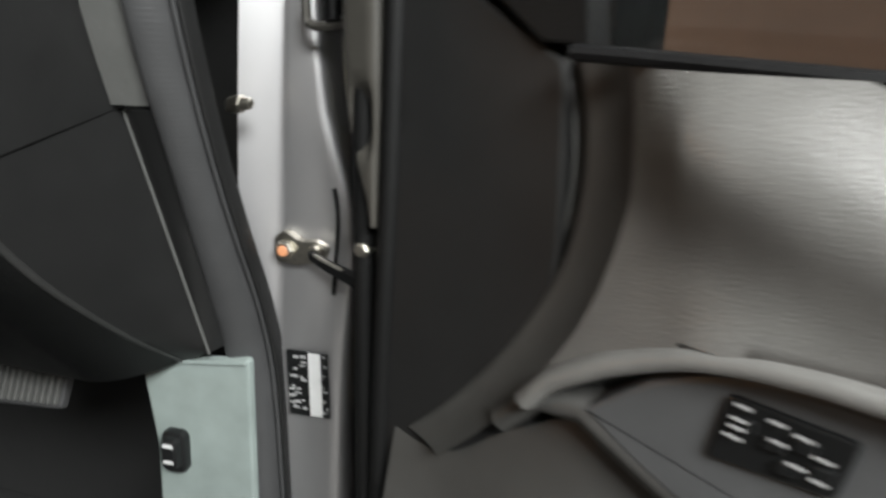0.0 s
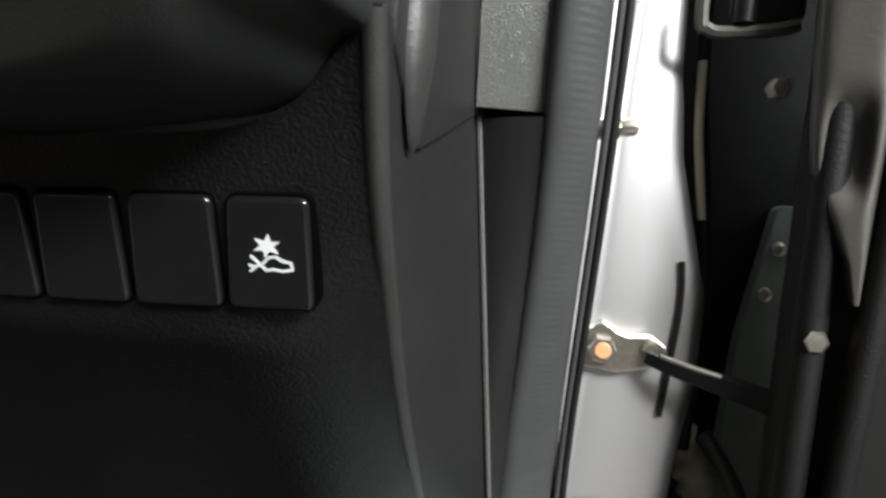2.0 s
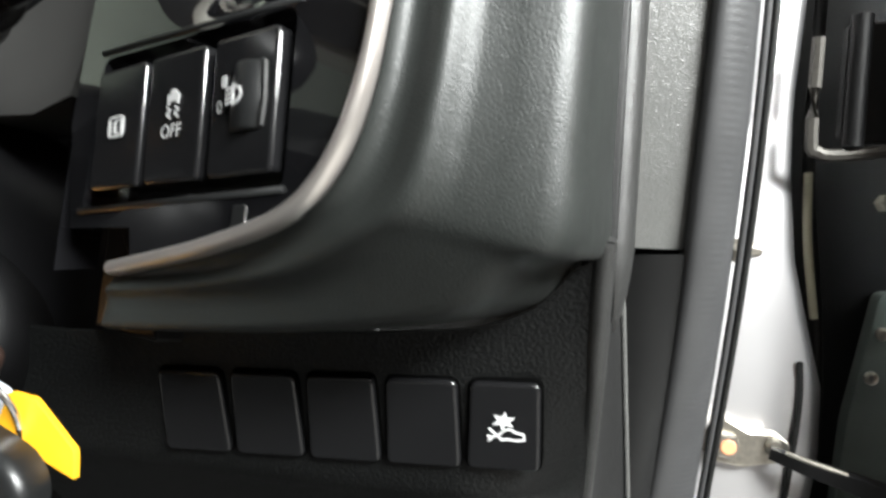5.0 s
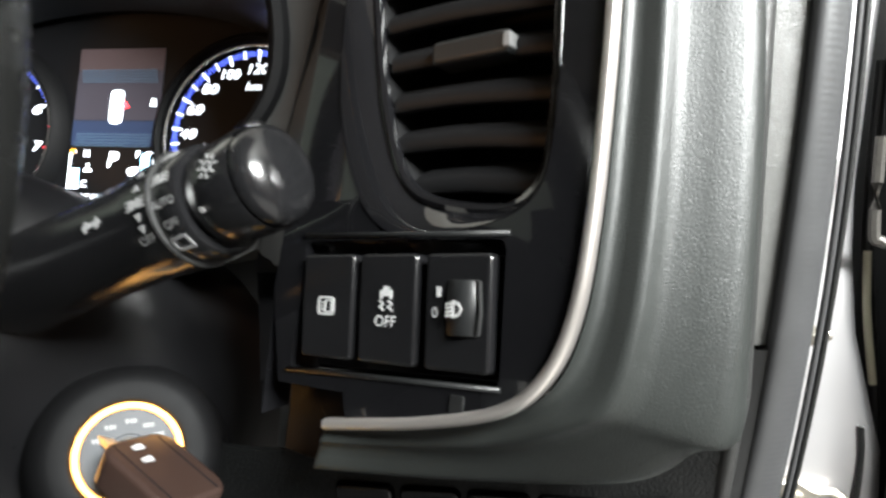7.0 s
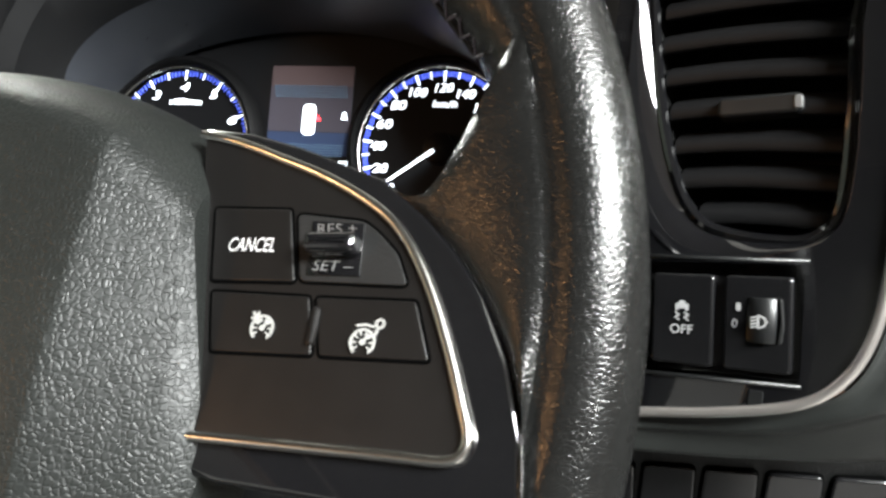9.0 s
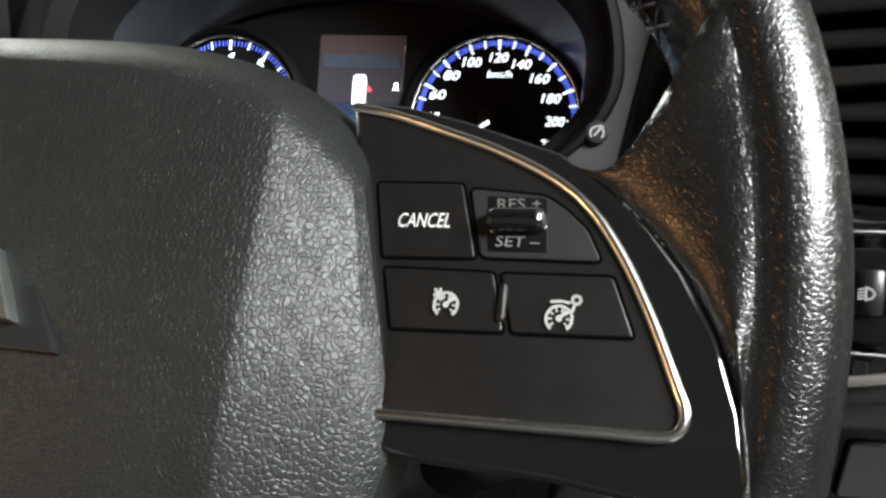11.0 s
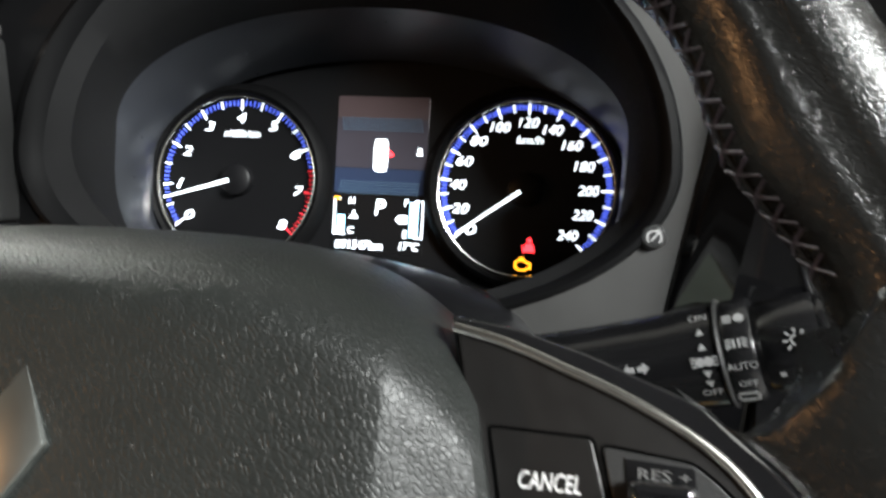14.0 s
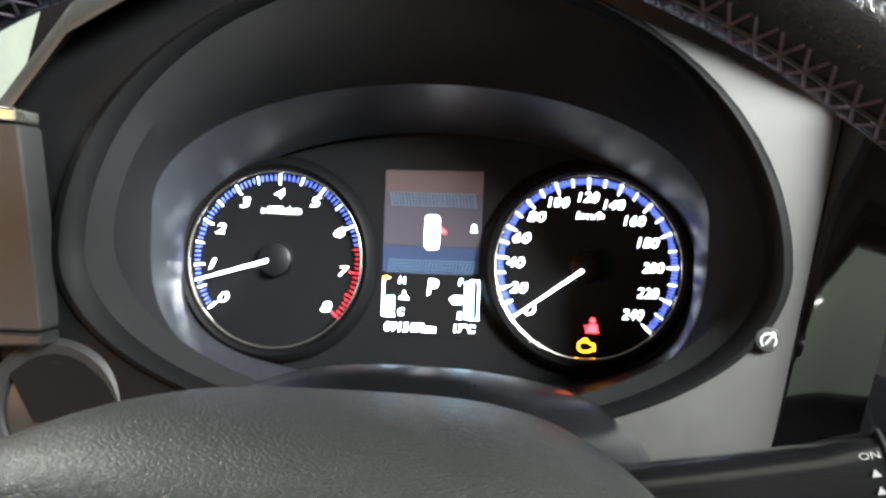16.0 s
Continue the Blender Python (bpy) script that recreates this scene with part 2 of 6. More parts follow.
def pierced(outline, holes, m, h, depth):
    """A plate with holes: front face at height h, walls going depth back."""
    bm = bmesh.new()
    edges = []
    for loop in (outline, *holes):
        front = [bm.verts.new(m @ Vector((u, v, h))) for u, v in loop]
        back = [bm.verts.new(m @ Vector((u, v, h - depth))) for u, v in loop]
        edges += [bm.edges.new((front[i - 1], front[i])) for i in range(len(front))]
        ring_faces(bm, front, back)
    bmesh.ops.triangle_fill(bm, use_beauty=True, edges=edges)
    return bm


def loft(rows, closed=False, cap=False, bm=None):
    """A surface through rows of points; closed: each row is a ring."""
    bm = bm or bmesh.new()
    vs = [[bm.verts.new(p) for p in row] for row in rows]
    for a, b in zip(vs, vs[1:]):
        for i in range(0 if closed else 1, len(a)):
            bm.faces.new((a[i - 1], a[i], b[i], b[i - 1]))
    if cap:
        bm.faces.new(vs[0][::-1])
        bm.faces.new(vs[-1])
    return bm


def thick(bm, d, way=(0, 1, 0)):
    """Gives a sheet a back, d away from it in a direction."""
    faces, rim = bm.faces[:], [e for e in bm.edges if len(e.link_faces) == 1]
    back = {v: bm.verts.new(v.co + Vector(way) * d) for v in bm.verts[:]}
    for f in faces:
        bm.faces.new([back[v] for v in reversed(f.verts)])
    for e in rim:
        a, b = e.verts
        bm.faces.new((a, b, back[b], back[a]))
    return bm


def sweep(path, profile, normal, closed=False, cap=True, bm=None, taper=None):
    """A profile of (out, up) pairs along a path; up is along normal (a vector, or a function of the index)."""
    path = [Vector(p) for p in path]
    rows = []
    n = len(path)
    for i, p in enumerate(path):
        a, b = (path[i - 1], path[(i + 1) % n]) if closed else (path[max(i - 1, 0)], path[min(i + 1, n - 1)])
        t = (b - a).normalized()
        up = Vector(normal(i) if callable(normal) else normal)
        up = (up - t * up.dot(t)).normalized()
        side = t.cross(up)
        k = taper(i / (n - 1)) if taper else 1.0
        rows.append([p + side * (o * k) + up * (h * k) for o, h in profile])
    if closed:
        rows.append(rows[0])
        cap = False
    return loft(rows, closed=True, cap=cap, bm=bm)


def tube(path, r, n=10, closed=False, taper=None, bm=None):
    path = [Vector(p) for p in path]
    d = path[-1] - path[0]
    up = Vector((0, 0, 1)) if abs(d.normalized().z) < 0.8 else Vector((1, 0.2, 0))
    return sweep(path, circle(r, n), up, closed, True, bm, taper)


def lathe(m, profile, n=32, bm=None):
    """Rings of (radius, height) round the n axis of m; a radius of 0 closes it."""
    bm = bm or bmesh.new()
    rows = []
    for r, h in profile:
        if r <= 1e-9:
            rows.append([bm.verts.new(m @ Vector((0, 0, h)))])
        else:
            rows.append([bm.verts.new(m @ Vector((u, v, h))) for u, v in circle(r, n)])
    for a, b in zip(rows, rows[1:]):
        if len(a) == 1 and len(b) == 1:
            continue
        for i in range(n):
            if len(a) == 1:
                bm.faces.new((a[0], b[i - 1], b[i]))
            elif len(b) == 1:
                bm.faces.new((a[i - 1], a[i], b[0]))
            else:
                bm.faces.new((a[i - 1], a[i], b[i], b[i - 1]))
    return bm


def bars(m, quads, h, bm=None):
    """Thin printed shapes: polygons in the u, v plane of m, with a little thickness."""
    bm = bm or bmesh.new()
    for q in quads:
        a = [bm.verts.new(m @ Vector((u, v, h - 0.0002))) for u, v in q]
        b = [bm.verts.new(m @ Vector((u, v, h))) for u, v in q]
        ring_faces(bm, a, b)
        bm.faces.new(b)
    return bm


def box2(cx, cy, w, h, turn=0.0):
    c, s = math.cos(turn), math.sin(turn)
    return [(cx + x * c - y * s, cy + x * s + y * c) for x, y in ((-w / 2, -h / 2), (w / 2, -h / 2), (w / 2, h / 2), (-w / 2, h / 2))]


def stroke(points, w):
    """A line of width w as quads."""
    out = []
    for a, b in zip(points, points[1:]):
        a, b = Vector(a), Vector(b)
        d = (b - a).normalized() * (w * 0.3)
        q = Vector((-d.y, d.x)).normalized() * w / 2
        out.append([(a - d - q)[:], (b + d - q)[:], (b + d + q)[:], (a - d + q)[:]])
    return out


def lettering(text, m, size, slant=0.0, bold=0.0, bm=None):
    """The text's outline in Blender's own font, centred on m's origin, as a mesh."""
    cu = bpy.data.curves.new("writing", "FONT")
    cu.body, cu.size, cu.shear, cu.offset = text, size, slant, bold
    cu.align_x, cu.align_y = "CENTER", "CENTER"
    cu.resolution_u = 3
    ob = bpy.data.objects.new("writing", cu)
    me = bpy.data.meshes.new_from_object(ob)
    bpy.data.objects.remove(ob)
    bm = bm or bmesh.new()
    old = set(bm.verts)
    bm.from_mesh(me)
    for v in bm.verts:
        if v not in old:
            v.co = m @ v.co
    bpy.data.meshes.remove(me)
    return bm


def wide_lettering(text, m, w, h, slant):
    """Lettering stretched to a width and a height."""
    bm = lettering(text, Matrix.Identity(4), 1.0, slant)
    xs, ys = [v.co.x for v in bm.verts], [v.co.y for v in bm.verts]
    cx, cy, sx, sy = (min(xs) + max(xs)) / 2, (min(ys) + max(ys)) / 2, w / (max(xs) - min(xs)), h / (max(ys) - min(ys))
    for v in bm.verts:
        v.co = m @ Vector(((v.co.x - cx) * sx, (v.co.y - cy) * sy, 0))
    return bm


def local(m, u, v, h=0.0):
    return m @ Matrix.Translation((u, v, h))


def along(table, x):
    """A value read off a table of pairs."""
    if x <= table[0][0]:
        return table[0][1]
    for (a, p), (b, q) in zip(table, table[1:]):
        if x <= b:
            return p + (q - p) * (x - a) / (b - a)
    return table[-1][1]


# ---- the place round the car ----


def box(lo, hi, bm=None):
    bm = bm or bmesh.new()
    r = bmesh.ops.create_cube(bm, size=1.0)
    for v in r["verts"]:
        v.co = Vector([lo[k] + (v.co[k] + 0.5) * (hi[k] - lo[k]) for k in range(3)])
    return bm


def setting(name, bm, mat, label, category):
    return tagged(part(name, bm, mat), label, category, kind="structure")


setting("ground", box((-40, -40, -0.1), (40, 40, 0.0)), CONCRETE, "grey concrete garage floor", "ground")
setting("wall_north", box((-4, 4.0, 0.0), (0.6, 4.2, 2.8)), GREYWALL, "grey-green garage wall ahead of the car", "wall")
setting("wall_north_2", box((0.602, 4.0, 0.0), (5, 4.2, 2.8)), PLASTER, "brown garage wall ahead of the open door", "wall")
setting("wall_east", box((3.2, -4, 0.0), (3.4, 3.99, 2.8)), PLASTER, "brown garage wall beside the open door", "wall")
setting("wall_south", box((-4, -4.2, 0.0), (3.4, -4.0, 2.8)), PLASTER, "brown garage wall behind the car", "wall")
setting("wall_west", box((-4.2, -4.2, 0.0), (-4.0, 4.2, 2.8)), GREYWALL, "grey-green garage wall on the far side of the car", "wall")
setting("ceiling", box((-4.2, -4.2, 2.804), (5, 4.2, 2.9)), CEILING, "pale painted garage ceiling", "ceiling")
setting("car_floor", box((-0.75, -1.2, 0.40), (0.40, 1.0, 0.46)), CARPET, "black carpeted car floor", "floor")
setting("underbody", box((-0.70, -1.15, 0.0), (0.34, 0.95, 0.395)), BLACKMETAL, "black underbody of the car", "car body")
setting("roof_lining", box((-0.80, -1.3, 1.66), (0.36, 0.35, 1.70)), HEADLINER, "grey cloth roof lining", "ceiling")
setting("rear_wall", box((-0.80, -1.3, 0.47), (0.40, -1.25, 1.655)), HEADLINER, "pale lining behind the seats", "wall")
side = box((-0.84, -1.24, 0.47), (-0.805, 0.9, 1.08))
for lo, hi in (((-0.84, -1.24, 1.08), (-0.805, -0.85, 1.56)), ((-0.84, 0.45, 1.08), (-0.805, 0.9, 1.56)), ((-0.84, -1.24, 1.56), (-0.805, 0.9, 1.655))):
    r = bmesh.ops.create_cube(side, size=1.0)
    for v in r["verts"]:
        v.co = Vector([lo[k] + (v.co[k] + 0.5) * (hi[k] - lo[k]) for k in range(3)])
setting("far_side_wall", side, HEADLINER, "pale lining of the far car side with its window opening", "wall")
setting("firewall", box((-0.80, 0.78, 0.47), (0.33, 0.82, 1.20)), CARPET, "black felt firewall behind the pedals", "wall")

# ---- dashboard ----
DASH = thing("dashboard", (0.0, 0.45, 0.9), "black moulded car dashboard with silver-edged gloss panel", "dashboard")

# gloss panel, turned towards the driver; all in its own plane
PM = basis((0.2062, 0.3484, 1.0865), (0.9147, -0.4042, 0.0), (0.0494, 0.1118, 0.9925), (-0.4012, -0.9078, 0.1222))
SILVER_LINE = smooth_curve([(0.046, 0.165), (0.051, 0.130), (0.0535, 0.105), (0.0548, 0.080), (0.0552, 0.053), (0.0548, 0.026), (0.0525, 0.004), (0.0465, -0.0112),
                            (0.0350, -0.0215), (0.0125, -0.0290), (-0.0100, -0.0342), (-0.0225, -0.0369)], 6)
VENT_LINE = [p[:] for p in smooth_curve([(0.036, 0.118), (0.005, 0.121), (-0.025, 0.118), (-0.0265, 0.108), (-0.0215, 0.080), (-0.0165, 0.060), (-0.0095, 0.0425), (-0.002, 0.0335), (0.008, 0.0300), (0.022, 0.0290),
                                       (0.032, 0.0305), (0.0385, 0.0375), (0.0400, 0.050), (0.0395, 0.070), (0.0378, 0.095)], 4, True)]
SWITCH_HOLE = round_corners([(-0.0405, -0.0235), (0.0345, -0.0160), (0.0325, 0.0215), (-0.0385, 0.0165)], 0.003)
# the scooped mouth round the vent: wide at its lower inner corner, narrow elsewhere
MOUTH = []
for u, v in VENT_LINE:
    d = Vector((u - 0.012, (v - 0.075) * 0.6)).normalized()
    k = 0.0030 + 0.0115 * max(0.0, d.dot(Vector((-0.80, -0.60)))) ** 1.4
    MOUTH.append((u + d.x * k, v + d.y * k))
outline = [(-0.0150, -0.0352), (-0.0174, -0.0266), (-0.0450, -0.0282), (-0.0515, 0.0), (-0.0485, 0.030), (-0.0425, 0.075), (-0.0375, 0.120), (-0.0340, 0.165)] + [p[:] for p in SILVER_LINE[:-1]]
part("gloss_panel", pierced(outline, [MOUTH, SWITCH_HOLE], PM, 0.0, 0.012), GLOSS, DASH, "piano black gloss panel")
part("panel_return", slab(round_corners([(-0.058, -0.056), (-0.027, -0.056), (-0.027, -0.045), (-0.019, -0.043), (-0.017, -0.018), (-0.058, -0.018)], 0.001), PM, -0.026, -0.0175, 0.001), SHROUD, DASH, "satin black surface set back below the panel")
part("switch_recess", slab(offset(SWITCH_HOLE, -0.001), PM, -0.012, -0.006, 0.0003), GLOSS, DASH, "recessed gloss black switch bay")
# the thin lips above and below the switch bay
for a, b in (((-0.0415, -0.0237), (0.0350, -0.0162)), ((-0.0395, 0.0180), (0.0335, 0.0230))):
    part("lip", tube([PM @ Vector((*a, 0.0)), PM @ Vector((*b, 0.0))], 0.0008, 8), SMOOTH, DASH)
part("blank", slab(rounded(0.0045, 0.0055, 0.0008, 0.0225, -0.0225), PM, -0.001, 0.0004, 0.0003), SMOOTH, DASH)
line3 = [PM @ Vector((*p[:], 0.0)) for p in SILVER_LINE]
part("silver_trim", sweep(line3, [(-0.0018, -0.002), (-0.0017, 0.0008), (-0.0010, 0.0018), (0.0, 0.0021), (0.0010, 0.0018), (0.0017, 0.0008), (0.0018, -0.002)], PM.col[2].to_3d()), SILVER, DASH, "satin silver trim strip")

# padded bolster that wraps the panel: outwards along the trim, then back to the lower panel and the dash end
PAD = [(0.055, 0.0), (0.07, 0.05), (0.13, 0.07), (0.19, 0.045), (0.24, 0.012), (0.28, 0.0), (0.31, 0.013), (0.345, 0.038), (0.38, 0.058), (0.43, 0.068), (0.56, 0.066), (0.70, 0.068), (0.77, 0.082), (0.82, 0.135), (0.86, 0.24), (0.895, 0.40), (0.93, 0.58), (0.965, 0.80), (1.0, 1.0), (1.0, 1.12)]
PAD_END = smooth_curve([(0.297, 0.385, 1.255), (0.2985, 0.384, 1.216), (0.300, 0.383, 1.190), (0.302, 0.382, 1.163), (0.303, 0.382, 1.135), (0.303, 0.382, 1.105), (0.303, 0.382, 1.080), (0.3030, 0.3815, 1.0590),
                        (0.2955, 0.3825, 1.0560), (0.2820, 0.3835, 1.0425), (0.235, 0.3845, 1.0345), (0.178, 0.3850, 1.0304)], 6)
rows = []
for p, q in zip(line3, PAD_END):
    d = q - p
    rows.append([p + Vector((d.x * f, d.y * g, d.z * f)) for f, g in PAD])
tip = sum(rows[-1], Vector()) / len(rows[-1]) + Vector((-0.002, 0.012, 0.0))
rows.append([p.lerp(tip, 0.02) + Vector((-0.0005, 0, 0)) for p in rows[-1]])
rows.append([p.lerp(tip, 0.96) for p in rows[-1]])
part("padded_bolster", loft(rows), SOFT, DASH, "soft grained black bolster", 60)

# lower switch panel and knee bolster
RIDGE = [(0.374, 1.062), (0.3770, 1.055), (0.3815, 1.044), (0.392, 1.022), (0.4087, 0.999), (0.4386, 0.962), (0.487, 0.915), (0.543, 0.869)]
TOP = [(0.145, 1.026), (0.168, 1.028), (0.205, 1.0305), (0.243, 1.0335), (0.262, 1.0355), (0.271, 1.037), (0.279, 1.040), (0.286, 1.044), (0.291, 1.0495), (0.295, 1.0545), (0.299, 1.0568), (0.304, 1.0572)]


RIDGE_Y = sorted((z, y) for y, z in RIDGE)


def knee(x, z):
    """How far ahead the lower panel lies."""
    edge = along(RIDGE_Y, z)
    flat = 0.3884 + 0.254 * (1.0164 - z)
    if z < 0.985:
        flat = 0.3964 + 0.006 * min(1, (0.985 - z) / 0.006) + (0.979 - min(z, 0.979)) * 0.85
    w = max(0.0, (x - 0.262) / 0.042) ** 2.2 if x > 0.262 else 0.0
    return flat + (edge - flat) * min(1.0, w)


xs = [0.112 + 0.150 * i / 14 for i in range(15)] + [0.262 + 0.042 * (i + 1) / 16 for i in range(16)]
rows = []
for j in range(49):
    s = j / 48
    row = []
    for x in xs:
        zt = along(TOP, x)
        z = zt + (0.872 - zt) * s
        row.append(Vector((x, knee(x, z), z)))
    rows.append(row)
part("lower_panel", thick(loft(rows), 0.003), HARD, DASH, "grained black lower dash panel", 50)

# dash end: the flank that faces the door, with its raised strip
ridge3 = smooth_curve([(0.304, y, z) for y, z in RIDGE], 4)
back3 = []
for p in ridge3:
    s = max(0.0, min(1.0, (1.053 - p.z) / 0.168))
    back3.append(Vector((0.313 + 0.016 * s, 0.496 + 0.038 * s, min(p.z, 1.053) if s < 1 else 0.885)))
rows = [[a.lerp(b, k / 6) + Vector((-0.0015 * math.sin(math.pi * k / 6), 0, 0)) for k in range(7)] for a, b in zip(ridge3, back3)]
# paler tube paints the bright line along the ridge
part("ridge_edge", tube([p + Vector((-0.0022, 0.0016, 0)) for p in ridge3], 0.0029, 12), SHEENGREY, DASH, "rounded dash end edge, paled for its highlight")
part("end_cap", thick(loft(rows), 0.003, (-1, 0, 0)), PANEL, DASH, "dark plastic dash end cap")
# pale grey on the bead draws the highlight of the cap's edge
part("edge_bead", tube([p + Vector((0.0012, -0.0010, 0)) for p in back3], 0.0011, 8), PALETRIM, DASH, "thin raised edge of the end cap, paled for its highlight")
EM = basis((0.3005, 0.384, 1.05), (0.075, 0.997, 0.0), (0, 0, 1), (0.997, -0.075, 0.0))
part("side_cover", slab(round_corners([(0.0, 0.24), (0.0, 0.0065), (0.027, -0.0145), (0.112, 0.0035), (0.112, 0.24)], 0.004), EM, -0.004, 0.0045, 0.001), PANEL, DASH, "dark plastic side cover")
strip = [EM @ Vector((0.0165 + 0.0045 * max(0.0, (s - 0.92) / 0.08) ** 2, 0.235 - 0.2500 * s, 0.0045)) for s in [1 - (1 - k / 30) ** 1.8 for k in range(31)]]
# the strip's highlight is put into its lighter grey
part("side_strip", sweep(strip, [(0.0082 * math.cos(a), 0.0046 * math.sin(a)) for a in [math.pi * k / 10 for k in range(11)]], EM.col[2].to_3d(), taper=lambda k: math.sqrt(max(0.004, min(1.0, (1 - k) ** 1.8 * 0.248 / 0.022)))), SHEENGREY, DASH, "raised rounded strip, paled for its highlight")
# dash body behind and above, out to the far side
body = []
for x in [-0.78, -0.5, -0.30, -0.18]:
    body.append([Vector((x, y, z)) for y, z in ((0.60, 0.85), (0.45, 0.90), (0.41, 1.00), (0.40, 1.10), (0.42, 1.19), (0.47, 1.225), (0.62, 1.235), (0.78, 1.22))])
part("far_dash", thick(loft(body), 0.003), SOFT, DASH, "soft black far dash")
top = []
for x, z in ((-0.20, 1.205), (-0.165, 1.222), (-0.13, 1.262), (-0.06, 1.298), (0.006, 1.305), (0.07, 1.298), (0.13, 1.268), (0.170, 1.245), (0.225, 1.243), (0.285, 1.236), (0.305, 1.22)):
    top.append([Vector((x, 0.398, z - 0.012)), Vector((x, 0.402, z - 0.003)), Vector((x, 0.42, z + 0.002)), Vector((x, 0.55, z + 0.004)), Vector((x, 0.78, z - 0.02))])
part("dash_top", thick(loft(top), 0.003, (0, 0, -1)), SOFT, DASH, "soft black dash top with instrument hood")

# five push buttons in a row in the lower panel: four blanks and one with a symbol
LM = basis((0.2495, 0.3884, 1.0164), (1, -0.012, 0.055), (0.0, -0.246, 0.969), (-0.01, -0.969, -0.246))


def push_button(at, symbol):
    """A tall push button with rounded edges, in the lower panel; at: its place along the row."""
    m = local(LM, at, -0.0085)
    ob = thing("push_button" if symbol else "button_blank", m.translation, "black push button with a white collision symbol" if symbol else "plain black plastic switch blank", "button", "buttons in the lower dash panel")
    shape = round_corners([(-0.0108, -0.0136), (0.0098, -0.0136), (0.0090, 0.0134), (-0.0100, 0.0134)] if symbol else [(-0.0106, -0.0138), (0.0112, -0.0138), (0.0098, 0.0134), (-0.0102, 0.0134)], 0.0024)
    part("socket", slab(offset(shape, -0.0006), m, -0.004, 0.0007, 0.0001), VOID, ob, "dark gap round the button")
    part("cap", slab(shape, m, -0.004, 0.0022, 0.0010, steps=4), STALKBLACK, ob)
    if symbol:
        k = 0.0011
        star = []
        for i in range(12):
            r = (3.1 if i % 2 == 0 else 1.4) * k
            star.append((r * math.cos(math.pi * i / 6 + 0.4) - 0.0006, r * math.sin(math.pi * i / 6 + 0.4) * 0.85 + 0.0035))
        car = stroke([(0.0052, -0.0020), (0.0050, -0.0004), (0.0028, 0.0001), (0.0014, 0.0010), (-0.0002, 0.0008), (-0.0020, -0.0010), (-0.0040, -0.0016), (-0.0048, -0.0012)], 0.0006)
        car += stroke([(0.0052, -0.0020), (0.0030, -0.0024), (0.0006, -0.0020), (-0.0008, -0.0024), (-0.0044, 0.0010)], 0.0006) + stroke([(-0.0046, -0.0026), (-0.0034, -0.0016)], 0.0006)
        part("star_symbol", bars(local(m, 0, -0.0012), [star], 0.0025), WHITE, ob, "white star symbol")
        part("car_symbol", bars(local(m, 0, -0.0012), car, 0.0025), WHITE, ob, "white car outline symbol")
    return ob


for k in range(5):
    push_button(-0.0645 + 0.0235 * k, k == 4)

# three switches in the bay of the gloss panel
SM = local(PM, 0.0, 0.0) @ pose(0, 0, 0, 0, 0, 4.6)


